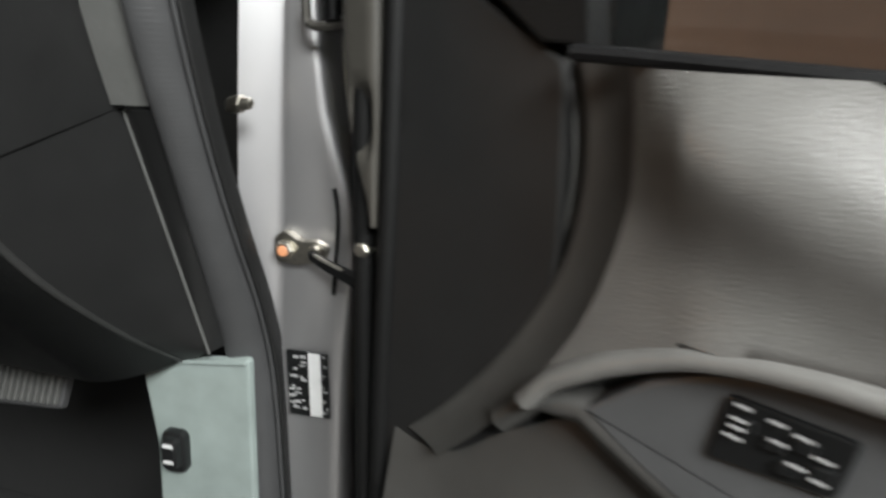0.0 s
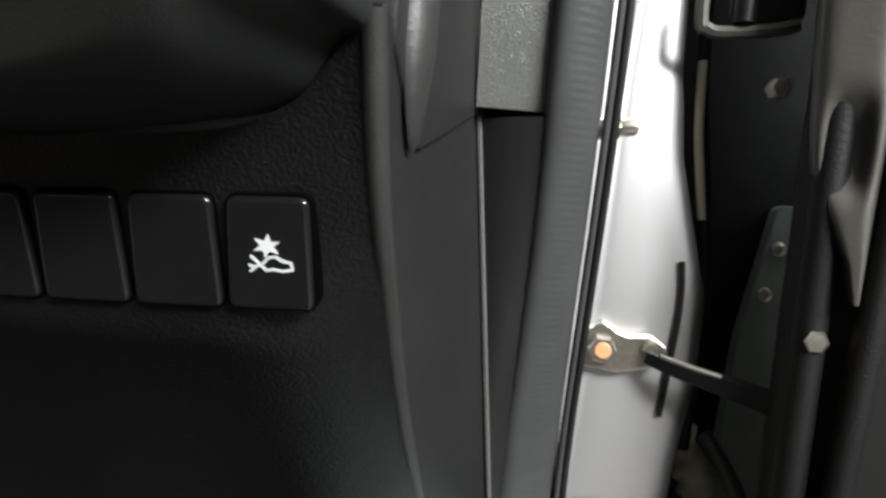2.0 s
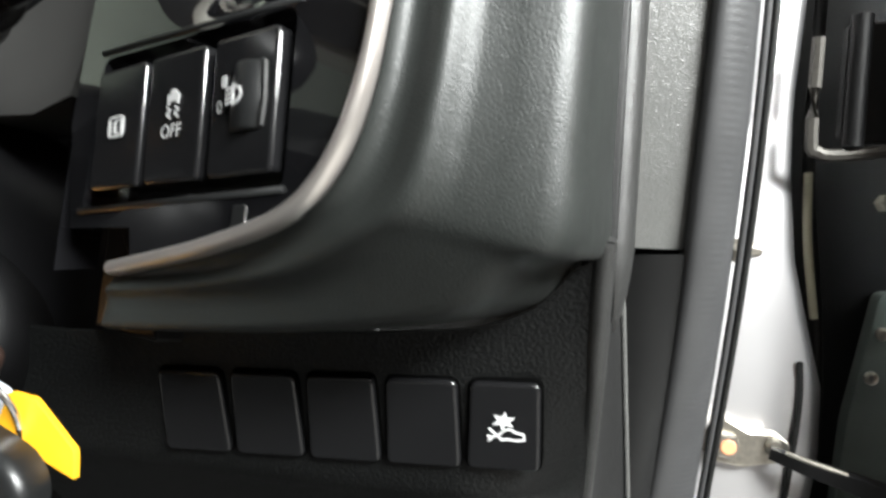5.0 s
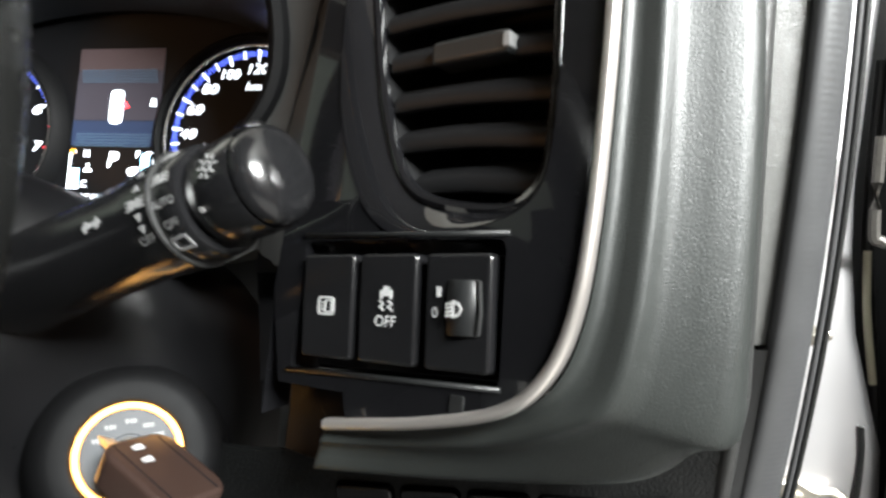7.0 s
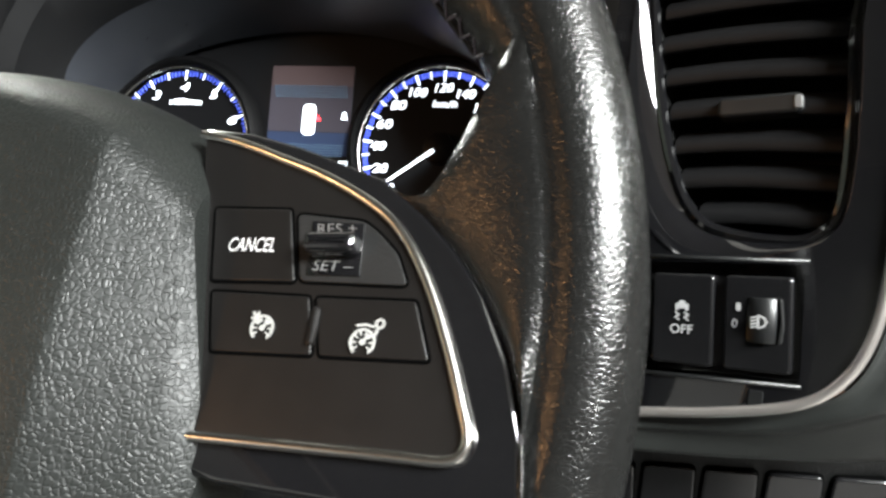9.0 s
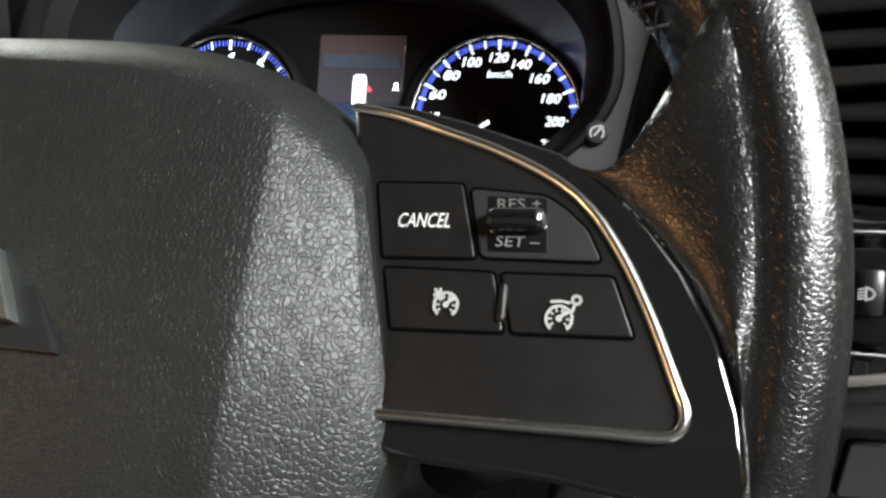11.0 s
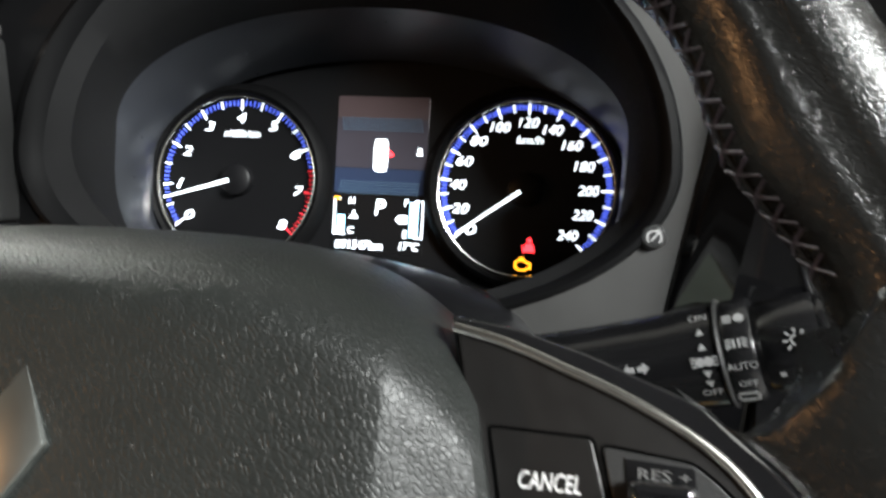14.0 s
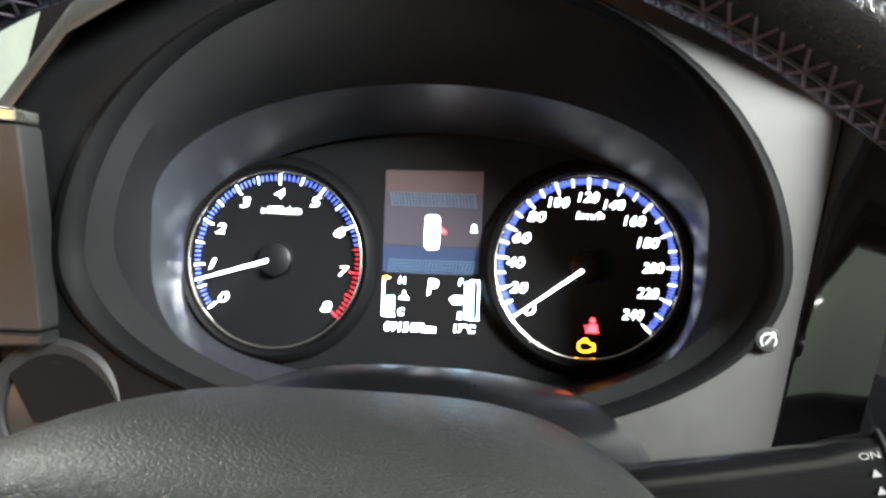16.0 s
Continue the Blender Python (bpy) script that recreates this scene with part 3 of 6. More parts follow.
def bay_switch(at, kind):
    m = local(SM, at, -0.0002)
    label = {"screen": "black switch with a display symbol", "skid": "black switch marked OFF with a skidding car", "level": "black headlamp level switch with a thumb wheel"}[kind]
    ob = thing("bay_switch", m.translation, label, "switch", "switches in the gloss panel")
    part("cap", slab(rounded(0.0205, 0.0308, 0.0016), m, -0.008, 0.0018, 0.0010, steps=4), STALKBLACK, ob)
    m = m @ Matrix.Translation((0, 0, -0.0004))
    fine = m @ Matrix.Diagonal((0.84, 0.84, 1, 1))
    if kind == "screen":
        q = stroke([(-0.003, -0.0028), (0.003, -0.0028), (0.0036, -0.002), (0.0036, 0.0024), (0.0026, 0.003), (-0.003, 0.003), (-0.0036, 0.002), (-0.0036, -0.002), (-0.003, -0.0028)], 0.0007)
        q += [box2(-0.0016, v, 0.0016, 0.0005) for v in (-0.0012, 0.0, 0.0012)] + stroke([(-0.0004, -0.002), (-0.0004, 0.002), (0.0026, 0.002), (0.0026, -0.002), (-0.0004, -0.002)], 0.0004)
        for k, piece in enumerate(q):
            part("symbol_line", bars(fine, [piece], 0.0025), PALE, ob, "" if k else "pale display symbol")
    if kind == "skid":
        part("writing", lettering("OFF", local(m, 0, -0.0036, 0.0025), 0.0044, 0, 0.00005), PALE, ob, "pale OFF lettering")
        q = [box2(0, 0.0052, 0.0052, 0.0020), [(-0.0014, 0.0062), (0.0014, 0.0062), (0.0010, 0.0074), (-0.0010, 0.0074)], box2(-0.002, 0.0038, 0.001, 0.001), box2(0.002, 0.0038, 0.001, 0.001)]
        q += stroke([(-0.0026, 0.0026), (-0.0010, 0.0016), (-0.0026, 0.0006), (-0.0010, -0.0004)], 0.0006) + stroke([(0.0010, 0.0026), (0.0026, 0.0016), (0.0010, 0.0006), (0.0026, -0.0004)], 0.0006)
        for k, piece in enumerate(q):
            part("symbol_piece", bars(fine, [piece], 0.0025), PALE, ob, "" if k else "pale skidding car symbol")
    if kind == "level":
        wheel = basis(m @ Vector((0.0015, 0.0012, -0.0020)), m.col[0].to_3d(), m.col[2].to_3d(), -m.col[1].to_3d())
        part("thumb_wheel", lathe(wheel, [(0, -0.0072), (0.0058, -0.0072), (0.0062, -0.0066), (0.0062, 0.0066), (0.0058, 0.0072), (0, 0.0072)], 40), SMOOTH, ob, "ribbed black thumb wheel")
        part("wheel_edge", slab([(0.0062, -0.0062), (0.0074, -0.0056), (0.0080, 0.0), (0.0074, 0.0080), (0.0062, 0.0086), (0.0070, 0.0012)], m, 0.0, 0.0030, 0.0003), PANEL, ob)
        q = stroke([(0.0010, 0.0034), (0.0030, 0.0026), (0.0040, 0.0010), (0.0030, -0.0006), (0.0010, -0.0014), (0.0010, 0.0034)], 0.0008) + [box2(-0.0006, v, 0.0022, 0.0006, 0.25) for v in (0.0026, 0.0014, 0.0002, -0.0010)]
        for k, piece in enumerate(q):
            part("symbol_line", bars(fine, [piece], 0.0052), PALE, ob, "" if k else "pale headlamp symbol")
        part("writing", lettering("0", local(m, -0.0066, -0.0004, 0.0026), 0.0040), PALE, ob)
        part("mark", bars(m, [box2(-0.0056, 0.0052, 0.0014, 0.0026)], 0.0026), PALE, ob)
    return ob


for u, kind in ((-0.0258, "screen"), (-0.0028, "skid"), (0.0208, "level")):
    bay_switch(u, kind)

# ---- air vent in the gloss panel ----
VENT = thing("air_vent", PM @ Vector((0.008, 0.075, -0.02)), "black side air vent with slanted horizontal slats", "air vent")
rows = []
for k in range(6):
    t = k / 5
    rows.append([PM @ Vector((a[0] + (b[0] - a[0]) * t, a[1] + (b[1] - a[1]) * t, 0.0004 - 0.0060 * t ** 1.6)) for a, b in zip(MOUTH, VENT_LINE)])
part("mouth", loft(rows, True), GLOSS, VENT, "scooped gloss black mouth")
vent3 = [PM @ Vector((*p, -0.0052)) for p in VENT_LINE]
part("rim", sweep(vent3, circle(0.0019, 8), PM.col[2].to_3d(), closed=True), GLOSS, VENT, "raised gloss black rim")
rows = [[PM @ Vector((*q, h)) for q in offset(VENT_LINE, d)] for h, d in ((-0.0055, -0.0003), (-0.012, 0.001), (-0.045, 0.004))]
part("duct", loft(rows, True), FLOCK, VENT, "dark vent duct")
part("duct_back", slab(offset(VENT_LINE, 0.002), PM, -0.047, -0.044, 0.0002), FLOCK, VENT)
for k in range(7):
    v = 0.0385 + 0.0124 * k
    lo = -0.0065 - 0.0165 * min(1, (v - 0.030) / 0.07) if v > 0.045 else -0.0035
    rows = []
    for h, dv, th in ((-0.0020, -0.0030, 0.0014), (-0.0026, -0.0029, 0.0024), (-0.0050, -0.0020, 0.0034), (-0.0090, 0.0002, 0.0030), (-0.015, 0.0028, 0.0018), (-0.024, 0.0060, 0.0006)):
        rows.append([(h, dv + th), (h, dv - th)])
    prof = [r[0] for r in rows] + [r[1] for r in rows[::-1]]
    ends = [[PM @ Vector((u, v + dv + 0.035 * (u - 0.01) + 0.0008 * math.sin(4 * s), h - 0.0045)) for h, dv in prof] for s, u in [(j / 6, lo + (0.0385 - lo) * j / 6) for j in range(7)]]
    part("slat", loft(ends, True, True), SLAT, VENT)
tab = local(PM, 0.0125, 0.0735, -0.0040) @ pose(0, 0, 0, 0, 0, 4)
part("slider", slab(rounded(0.026, 0.0068, 0.002), tab, -0.008, 0.0005, 0.0012, steps=3), SMOOTH, VENT, "black sliding vent tab")
part("slider_tip", slab(rounded(0.0026, 0.0044, 0.0008, 0.0120, 0.0), tab, -0.004, 0.0010, 0.0005), DIMPRINT, VENT, "pale tab tip")

# ---- instrument cluster, deep in its hood ----
LEAN = radians(10)
VD, ND = Vector((0, math.sin(LEAN), math.cos(LEAN))), Vector((0, -math.cos(LEAN), math.sin(LEAN)))
CM = basis((0, 0.5, 1.15), (1, 0, 0), VD, ND)
CLUSTER = thing("instrument_cluster", (0, 0.5, 1.09), "lit instrument cluster with two round dials and a display", "instrument cluster")


def oval(w, up, low, cx, b0, y, n=72, square=1.0):
    """A ring in a plane that leans as the dials do: half width, height above and below its middle."""
    out = []
    for k in range(n):
        a = 2 * math.pi * k / n
        c, s = math.cos(a), math.sin(a)
        b = b0 + (up * s if s > 0 else -low * abs(s) ** square)
        out.append(Vector((cx + w * c, y, 1.15)) + VD * b)
    return out


rim = [oval(0.1375, 0.110, 0.067, 0.006, 0.016, 0.383), oval(0.1362, 0.1090, 0.0658, 0.006, 0.016, 0.3805), oval(0.1330, 0.1080, 0.0645, 0.0062, 0.016, 0.3795), oval(0.1295, 0.107, 0.0635, 0.0066, 0.016, 0.3815), oval(0.1275, 0.106, 0.063, 0.007, 0.016, 0.386)]


def further(p):
    """The hood rim and bezel lie a little deeper and are as much larger."""
    e = Vector((0.058, 0.141, 1.196))
    return e + (p - e) * 1.062


plain = rim[0]
rim = [[further(p) for p in r] for r in rim]
part("hood_rim", loft(rim, True), SHADEDBLACK, CLUSTER, "dark moulded hood rim")
hood = [rim[-1], oval(0.1300, 0.099, 0.068, 0.006, 0.018, 0.410), oval(0.1305, 0.078, 0.085, 0.003, 0.022, 0.430, square=0.75), oval(0.1315, 0.061, 0.095, 0.0015, 0.026, 0.452, square=0.55)]
part("hood_lining", loft(hood, True), FLOCK, CLUSTER, "matt black hood lining")
visor = [hood[-1], oval(0.1310, 0.0605, 0.0935, 0.0015, 0.0245, 0.456, square=0.55), oval(0.1310, 0.0640, 0.0800, 0.002, 0.012, 0.474, square=0.5), oval(0.1350, 0.0640, 0.0700, 0.003, 0.001, 0.494, square=0.5)]
part("visor_band", loft(visor, True), BAND, CLUSTER, "blue-grey plastic visor band")
bm = bmesh.new()
bm.faces.new([bm.verts.new(p + Vector((0, 0.003, 0))) for p in oval(0.1380, 0.0680, 0.0740, 0.003, 0.001, 0.4955, square=0.5)])
part("face_panel", thick(bm, 0.003), DIAL, CLUSTER, "black cluster face")


def reach(poly, cx, cy, a):
    """How far the polygon lies from a point in a direction."""
    d = Vector((math.cos(a), math.sin(a)))
    best = 0
    for i in range(len(poly)):
        p, q = Vector(poly[i - 1]) - Vector((cx, cy)), Vector(poly[i]) - Vector((cx, cy))
        e = q - p
        det = d.x * -e.y + e.x * d.y
        if abs(det) < 1e-12:
            continue
        r = (p.x * -e.y + e.x * p.y) / det
        s = (d.x * p.y - d.y * p.x) / det
        if r > 0 and -1e-9 <= s <= 1 + 1e-9:
            best = max(best, r)
    return best


edge = [(0.163, 0.105), (0.1583, 0.0668), (0.1373, -0.0476), (0.126, -0.0535), (0.09, -0.0555), (-0.09, -0.0555), (-0.135, -0.0535), (-0.150, -0.030), (-0.152, 0.060), (-0.140, 0.115), (-0.085, 0.146), (0.085, 0.150), (0.140, 0.130)]
rows = [[], [], []]
for k in range(72):
    a = 2 * math.pi * k / 72
    p = plain[k]
    d = Vector((0.006, 0.383, 1.15)) + VD * 0.016
    e = p - d
    ang = math.atan2(e.dot(VD), e.x)
    r = max(reach(edge, 0.006, 0.016, ang), e.length + 0.001)
    q = d + (Vector((1, 0, 0)) * math.cos(ang) + VD * math.sin(ang)) * r
    rows[0].append(further(p))
    rows[1].append(further(q))
    rows[2].append(further(q) + Vector((0, 0.06, 0)))
strip = []
for b, x, u, v in ((-0.0476, 0.1376, -0.0520, -0.040), (-0.030, 0.1405, -0.0515, 0.000), (0.000, 0.1460, -0.0488, 0.030), (0.030, 0.1516, -0.0440, 0.060), (0.0668, 0.1584, -0.0405, 0.095), (0.105, 0.1630, -0.0365, 0.135)):
    a, c = further(Vector((x, 0.384, 1.15)) + VD * b), PM @ Vector((u, v, -0.0008))
    strip.append([a, a.lerp(c, 0.06) - Vector((0, 0.0008, 0)), a.lerp(c, 0.5), c, c + Vector((0.004, 0.010, 0))])
part("side_return", thick(loft(strip), 0.002), GLOSS, CLUSTER, "gloss black return beside the bezel")
right = [k % 72 for k in range(-21, 19)]
part("bezel_plate", loft([[r[k] for k in right] for r in rows]), PLATE, CLUSTER, "satin grey bezel plate")
# left half of the grey plate, blackened in place of shade
part("bezel_side", loft([[r[k] for k in range(18, 52)] for r in rows]), SHADEDBLACK, CLUSTER, "bezel side blackened for the shade on it")

part("peg", slab(rounded(0.0075, 0.0080, 0.0015), basis((0.1612, 0.4170, 1.1336), (1, 0, 0.04), VD, (0.0, -1, 0.1)), -0.004, 0.004, 0.001), SMOOTH, CLUSTER, "small black peg on the plate's edge")
# dimmer knob on the plate's edge
kn = basis((0.1372, 0.4068, 1.1363), (1, 0, 0), VD, (0.12, -0.98, 0.17))
part("knob_collar", lathe(kn, [(0.0100, -0.006), (0.0098, 0.003), (0.0090, 0.0045), (0.0080, 0.0035), (0.0078, -0.004)]), SMOOTH, CLUSTER, "black knob collar")
knob = part("dimmer_knob", lathe(kn, [(0.0050, -0.004), (0.0050, 0.013), (0.0044, 0.0143), (0, 0.0146)]), SMOOTH, CLUSTER, "black dimmer knob with a white dial symbol")
q = stroke([(0.0027 * math.cos(radians(a)), 0.0027 * math.sin(radians(a)) - 0.0004) for a in range(-40, 221, 26)], 0.0007) + stroke([(-0.0010, -0.0015), (0.0012, 0.0012)], 0.0007)
q += [box2(0.0016 + 0.0008 * math.cos(a), 0.0020 + 0.0008 * math.sin(a), 0.0005, 0.0006, a) for a in (0, 1.05, 2.1, 3.14, 4.19, 5.24)]
part("symbol", bars(kn, q, 0.01485), PALE, knob, "white brightness symbol")


def polar(cx, cy, r, a):
    return (cx + r * math.cos(radians(a)), cy + r * math.sin(radians(a)))


def tick(cx, cy, a, r0, r1, w0, w1):
    d, t = Vector((math.cos(radians(a)), math.sin(radians(a)))), Vector((-math.sin(radians(a)), math.cos(radians(a))))
    c = Vector((cx, cy))
    return [(c + d * r0 - t * w0 / 2)[:], (c + d * r1 - t * w1 / 2)[:], (c + d * r1 + t * w1 / 2)[:], (c + d * r0 + t * w0 / 2)[:]]


def dial(name, cx, cy, angle, marks, halves, minors, labels, red_from, point, caption, label):
    """A round lit dial: face, chrome ring and collar, ticks, figures, needle. angle turns a value into degrees."""
    ob = part(name, slab(circle(0.0472, 64, cx, cy), CM, 0.0005, 0.0012, 0.0002), DIAL, CLUSTER, label)
    m = local(CM, cx, cy)
    part("collar", lathe(m, [(0.0485, 0.0015), (0.0494, 0.0085), (0.0513, 0.0100), (0.0538, 0.0085), (0.0570, 0.0010)], 64), SHADEDBLACK, ob, "black dial collar")
    ring = [m @ Vector((u, v, 0.0062)) for u, v in circle(0.0478, 72)]
    part("ring", sweep(ring, circle(0.0009, 8), ND, closed=True), CHROME, ob, "thin chrome dial ring")
    h = 0.0020
    for r0, w0, w1, group in ((0.0408, 0.0007, 0.0011, marks), (0.0424, 0.0006, 0.0008, halves)):
        for v in group:
            hot = v >= red_from
            part("mark", bars(CM, [tick(cx, cy, angle(v), r0, 0.0468, w0, w1)], h), LITREDDIM if hot else LIT, ob, "lit red scale mark" if hot else "lit white scale mark")
    fine = [tick(cx, cy, angle(v), 0.0434, 0.0464, 0.0005, 0.0006) for v in minors if v < red_from]
    part("fine_scale", bars(CM, fine, h), LITBLUE, ob, "lit blue fine scale", kind="stuff")
    fine = [tick(cx, cy, angle(v), 0.0434, 0.0464, 0.0006, 0.0006) for v in minors if v >= red_from]
    if fine:
        part("fine_scale", bars(CM, fine, h), LITREDDIM, ob, "lit red fine scale", kind="stuff")
    for text, v, r in labels:
        u, w = polar(cx, cy, r, angle(v) + (3 if len(labels) > 9 and v < 120 else 0))
        wide = 0.0058 if len(text) == 1 else (0.0094 if len(text) == 2 else 0.0110)
        part("figure", wide_lettering(text, local(CM, u, w, h), wide * (0.72 if text == "1" else 1), 0.0053, 0.22), LIT, ob, "lit white figure")
    part("caption", wide_lettering(caption, local(CM, cx + 0.001, cy + 0.0270, h), 0.0145 if len(caption) < 6 else 0.0225, 0.0040, 0.22), LIT, ob, "lit white unit caption")
    part("hub", lathe(m, [(0.0095, 0.0015), (0.0090, 0.0062), (0.0078, 0.0072), (0, 0.0074)]), DIAL, ob, "black needle hub")
    part("needle", bars(CM, [tick(cx, cy, point, 0.0030, 0.0445, 0.0020, 0.0008)], 0.0082), LIT, ob, "lit white needle")
    return ob


def rev(v):
    s = (v - 4) / 4
    return 90 - 128.8 * s - 2 * s * s


def kmh(v):
    s = (v - 120) / 120
    return 90 - 130.5 * s - 4 * s * s


dial("rev_counter", -0.0820, -0.0062, rev, range(9), [v + 0.5 for v in range(8)], [v / 10 for v in range(81) if v % 5], [(str(v), v, 0.0362 if v < 5 else 0.0378) for v in range(9)], 6.5, 196.5, "x1000r/min", "lit rev counter reading below one")
dial("speedometer", 0.0845, -0.0044, kmh, range(0, 241, 20), range(10, 240, 20), [v for v in range(0, 241, 2) if v % 10], [(str(v), v, 0.0370 if v < 120 else 0.0366 - 0.0013 * min(2, (v - 120) / 25)) for v in range(0, 241, 20)], 999, 216.0, "km/h", "lit speedometer standing at zero")

belt = [circle(0.0013, 12, 0.0885, -0.0322), [(0.0865, -0.0340), (0.0905, -0.0340), (0.0915, -0.0385), (0.0855, -0.0385)]] + stroke([(0.0855, -0.0385), (0.0850, -0.0350)], 0.0006)
part("belt_warning", bars(CM, belt, 0.0022), LITRED, CLUSTER, "lit red seat belt warning")
eng = stroke([(0.0815, -0.0470), (0.0815, -0.0442), (0.0832, -0.0432), (0.0862, -0.0432), (0.0882, -0.0446), (0.0896, -0.0446), (0.0896, -0.0474), (0.0880, -0.0474), (0.0870, -0.0484), (0.0832, -0.0484), (0.0815, -0.0470)], 0.0009) + [box2(0.0848, -0.0420, 0.0028, 0.0009)]
part("engine_warning", bars(CM, eng, 0.0022), LITAMBER, CLUSTER, "lit amber engine warning")

# the display between the dials
DISPLAY = part("display", slab(rounded(0.0528, 0.0890, 0.001, 0.0027, 0.0), CM, 0.0004, 0.0018, 0.0003), DIAL, CLUSTER, "black colour display with a car and gear letter")
part("lit_field", slab(rounded(0.0526, 0.0125, 0.0004, 0.0027, 0.0380), CM, 0.0015, 0.0020, 0.0001), SCREEN, DISPLAY, "dim display strip with a painted warm reflection")
part("lit_field", slab(rounded(0.0526, 0.0140, 0.0002, 0.0027, -0.0034), CM, 0.0015, 0.0020, 0.0001), FIELDBLUE, DISPLAY, "dim blue glowing display field")
part("lit_field", slab(rounded(0.0526, 0.0278, 0.0002, 0.0027, 0.0177), CM, 0.0015, 0.0020, 0.0001), FIELD, DISPLAY, "dim grey glowing display field")
body = [rounded(0.0080, 0.0186, 0.0026, 0.0027, 0.0112)]
part("car_symbol", bars(CM, body, 0.0024), LIT, DISPLAY, "lit white car symbol")
part("open_door_symbol", bars(CM, [[(0.0068, 0.0148), (0.0102, 0.0118), (0.0096, 0.0104), (0.0068, 0.0112)]], 0.0025), LITRED, DISPLAY, "lit red open door mark")
part("lamp_symbol", bars(CM, [circle(0.0013, 10, 0.0250, 0.0148), [(0.0230, 0.0118), (0.0270, 0.0118), (0.0262, 0.0136), (0.0238, 0.0136)]], 0.0024), LIT, DISPLAY)
part("gear_letter", lettering("P", local(CM, 0.0034, -0.0185, 0.0022), 0.0120, 0.12, 0.00015), LIT, DISPLAY, "lit white letter P")
dots = []
for v0, sgn in ((0.0318, -1), (-0.0105, 1)):
    for r in range(5):
        for k in range(26):
            u = -0.0205 + 0.0018 * k + 0.0003 * r
            dots.append(box2(u, v0 + sgn * 0.0016 * r, 0.0008, 0.0009))
part("dot_pattern", bars(CM, dots, 0.0024), LITDIM, DISPLAY, "dim blue dot pattern", kind="stuff")
part("temperature_gauge", bars(CM, stroke([(-0.0195, -0.0140), (-0.0225, -0.0140), (-0.0225, -0.0340), (-0.0160, -0.0340)], 0.0009), 0.0022), LIT, DISPLAY)
part("temperature_level", bars(CM, [box2(-0.0185, -0.0284, 0.0044, 0.0100)], 0.0022), LITCYAN, DISPLAY, "lit cyan level")
part("temperature_mark", bars(CM, [box2(-0.0214, -0.0137, 0.0030, 0.0016)], 0.0023), LITAMBER, DISPLAY)
part("fuel_gauge", bars(CM, stroke([(0.0240, -0.0140), (0.0285, -0.0140), (0.0285, -0.0344), (0.0240, -0.0344)], 0.0008), 0.0022), LIT, DISPLAY)
part("fuel_level", bars(CM, [box2(0.0236, -0.0244, 0.0048, 0.0196)], 0.0022), LITCYAN, DISPLAY, "lit cyan fuel level")
for letter, u, v in (("H", -0.0128, -0.0152), ("C", -0.0128, -0.0320), ("F", 0.0187, -0.0152), ("E", 0.0187, -0.0328)):
    part("gauge_letter", lettering(letter, local(CM, u, v, 0.0022), 0.0052, 0.1, 0.0001), LIT, DISPLAY, "lit white gauge letter")
part("thermometer_symbol", bars(CM, [[(-0.0140, -0.0250), (-0.0084, -0.0250), (-0.0094, -0.0232), (-0.0106, -0.0232), (-0.0106, -0.0205), (-0.0118, -0.0205), (-0.0118, -0.0232), (-0.0130, -0.0232)]], 0.0022), LIT, DISPLAY, "lit white thermometer symbol")
part("fuel_symbol", bars(CM, [[(0.0130, -0.0244), (0.0152, -0.0222), (0.0200, -0.0222), (0.0200, -0.0266), (0.0152, -0.0266)]], 0.0022), LIT, DISPLAY, "lit white fuel symbol")
part("distance", lettering("091547km", local(CM, -0.0075, -0.0402, 0.0022), 0.0066, 0.15, 0.0001), LIT, DISPLAY, "lit white distance reading")
part("temperature", lettering("17°C", local(CM, 0.0210, -0.0396, 0.0022), 0.0058, 0.15, 0.0001), LIT, DISPLAY, "lit white temperature reading")

# ---- steering wheel ----
TH = radians(25)
VW, NW = Vector((0, math.sin(TH), math.cos(TH))), Vector((0, -math.cos(TH), math.sin(TH)))
WO = Vector((0, 0.229, 1.105))
WM = basis(WO, (1, 0, 0), VW, NW)
WHEEL = thing("steering_wheel", (0, 0.25, 1.09), "black leather steering wheel with chrome-edged cruise control buttons", "steering wheel")
# the rim stands a little steeper than the hub
RT = radians(15.6)
VR, NR = Vector((0, math.sin(RT), math.cos(RT))), Vector((0, -math.cos(RT), math.sin(RT)))
RM = basis((0.0078, 0.2365, 1.1069), (1, 0, 0), VR, NR)
RR, OUTER, FRONT = 0.1616, 0.0115, 0.0142
# how far the leather reaches inwards, by the angle over the horizontal: slim beside the spoke, thick at the thumb
INNER = [(-90, 0.0140), (-40, 0.0140), (0, 0.0146), (12, 0.0146), (17, 0.0146), (20, 0.0158), (24, 0.0190), (29, 0.0219), (33, 0.0204), (37, 0.0174), (42, 0.0160), (50, 0.0174), (90, 0.0168)]


def inner(deg):
    deg = (deg + 90) % 360 - 90
    return along(INNER, deg if deg <= 90 else 180 - deg)


def on_rim(deg, a):
    """The rim's skin at an angle round the wheel and an angle round its section: 0 outwards, 90 to the driver."""
    c, s_ = math.cos(radians(a)), math.sin(radians(a))
    o = c * (OUTER if c > 0 else inner(deg))
    h = FRONT * math.copysign(abs(s_) ** 0.9, s_)
    groove = 0.0014 * math.exp(-((a - 113) / 5.0) ** 2)  # the sewn joint round the front
    r = RR + o
    return RM @ Vector((r * math.cos(radians(deg)), r * math.sin(radians(deg)), h - groove))


rows = [[on_rim(2.0 * k, 7.5 * j) for j in range(48)] for k in range(180)]
rows.append(rows[0])
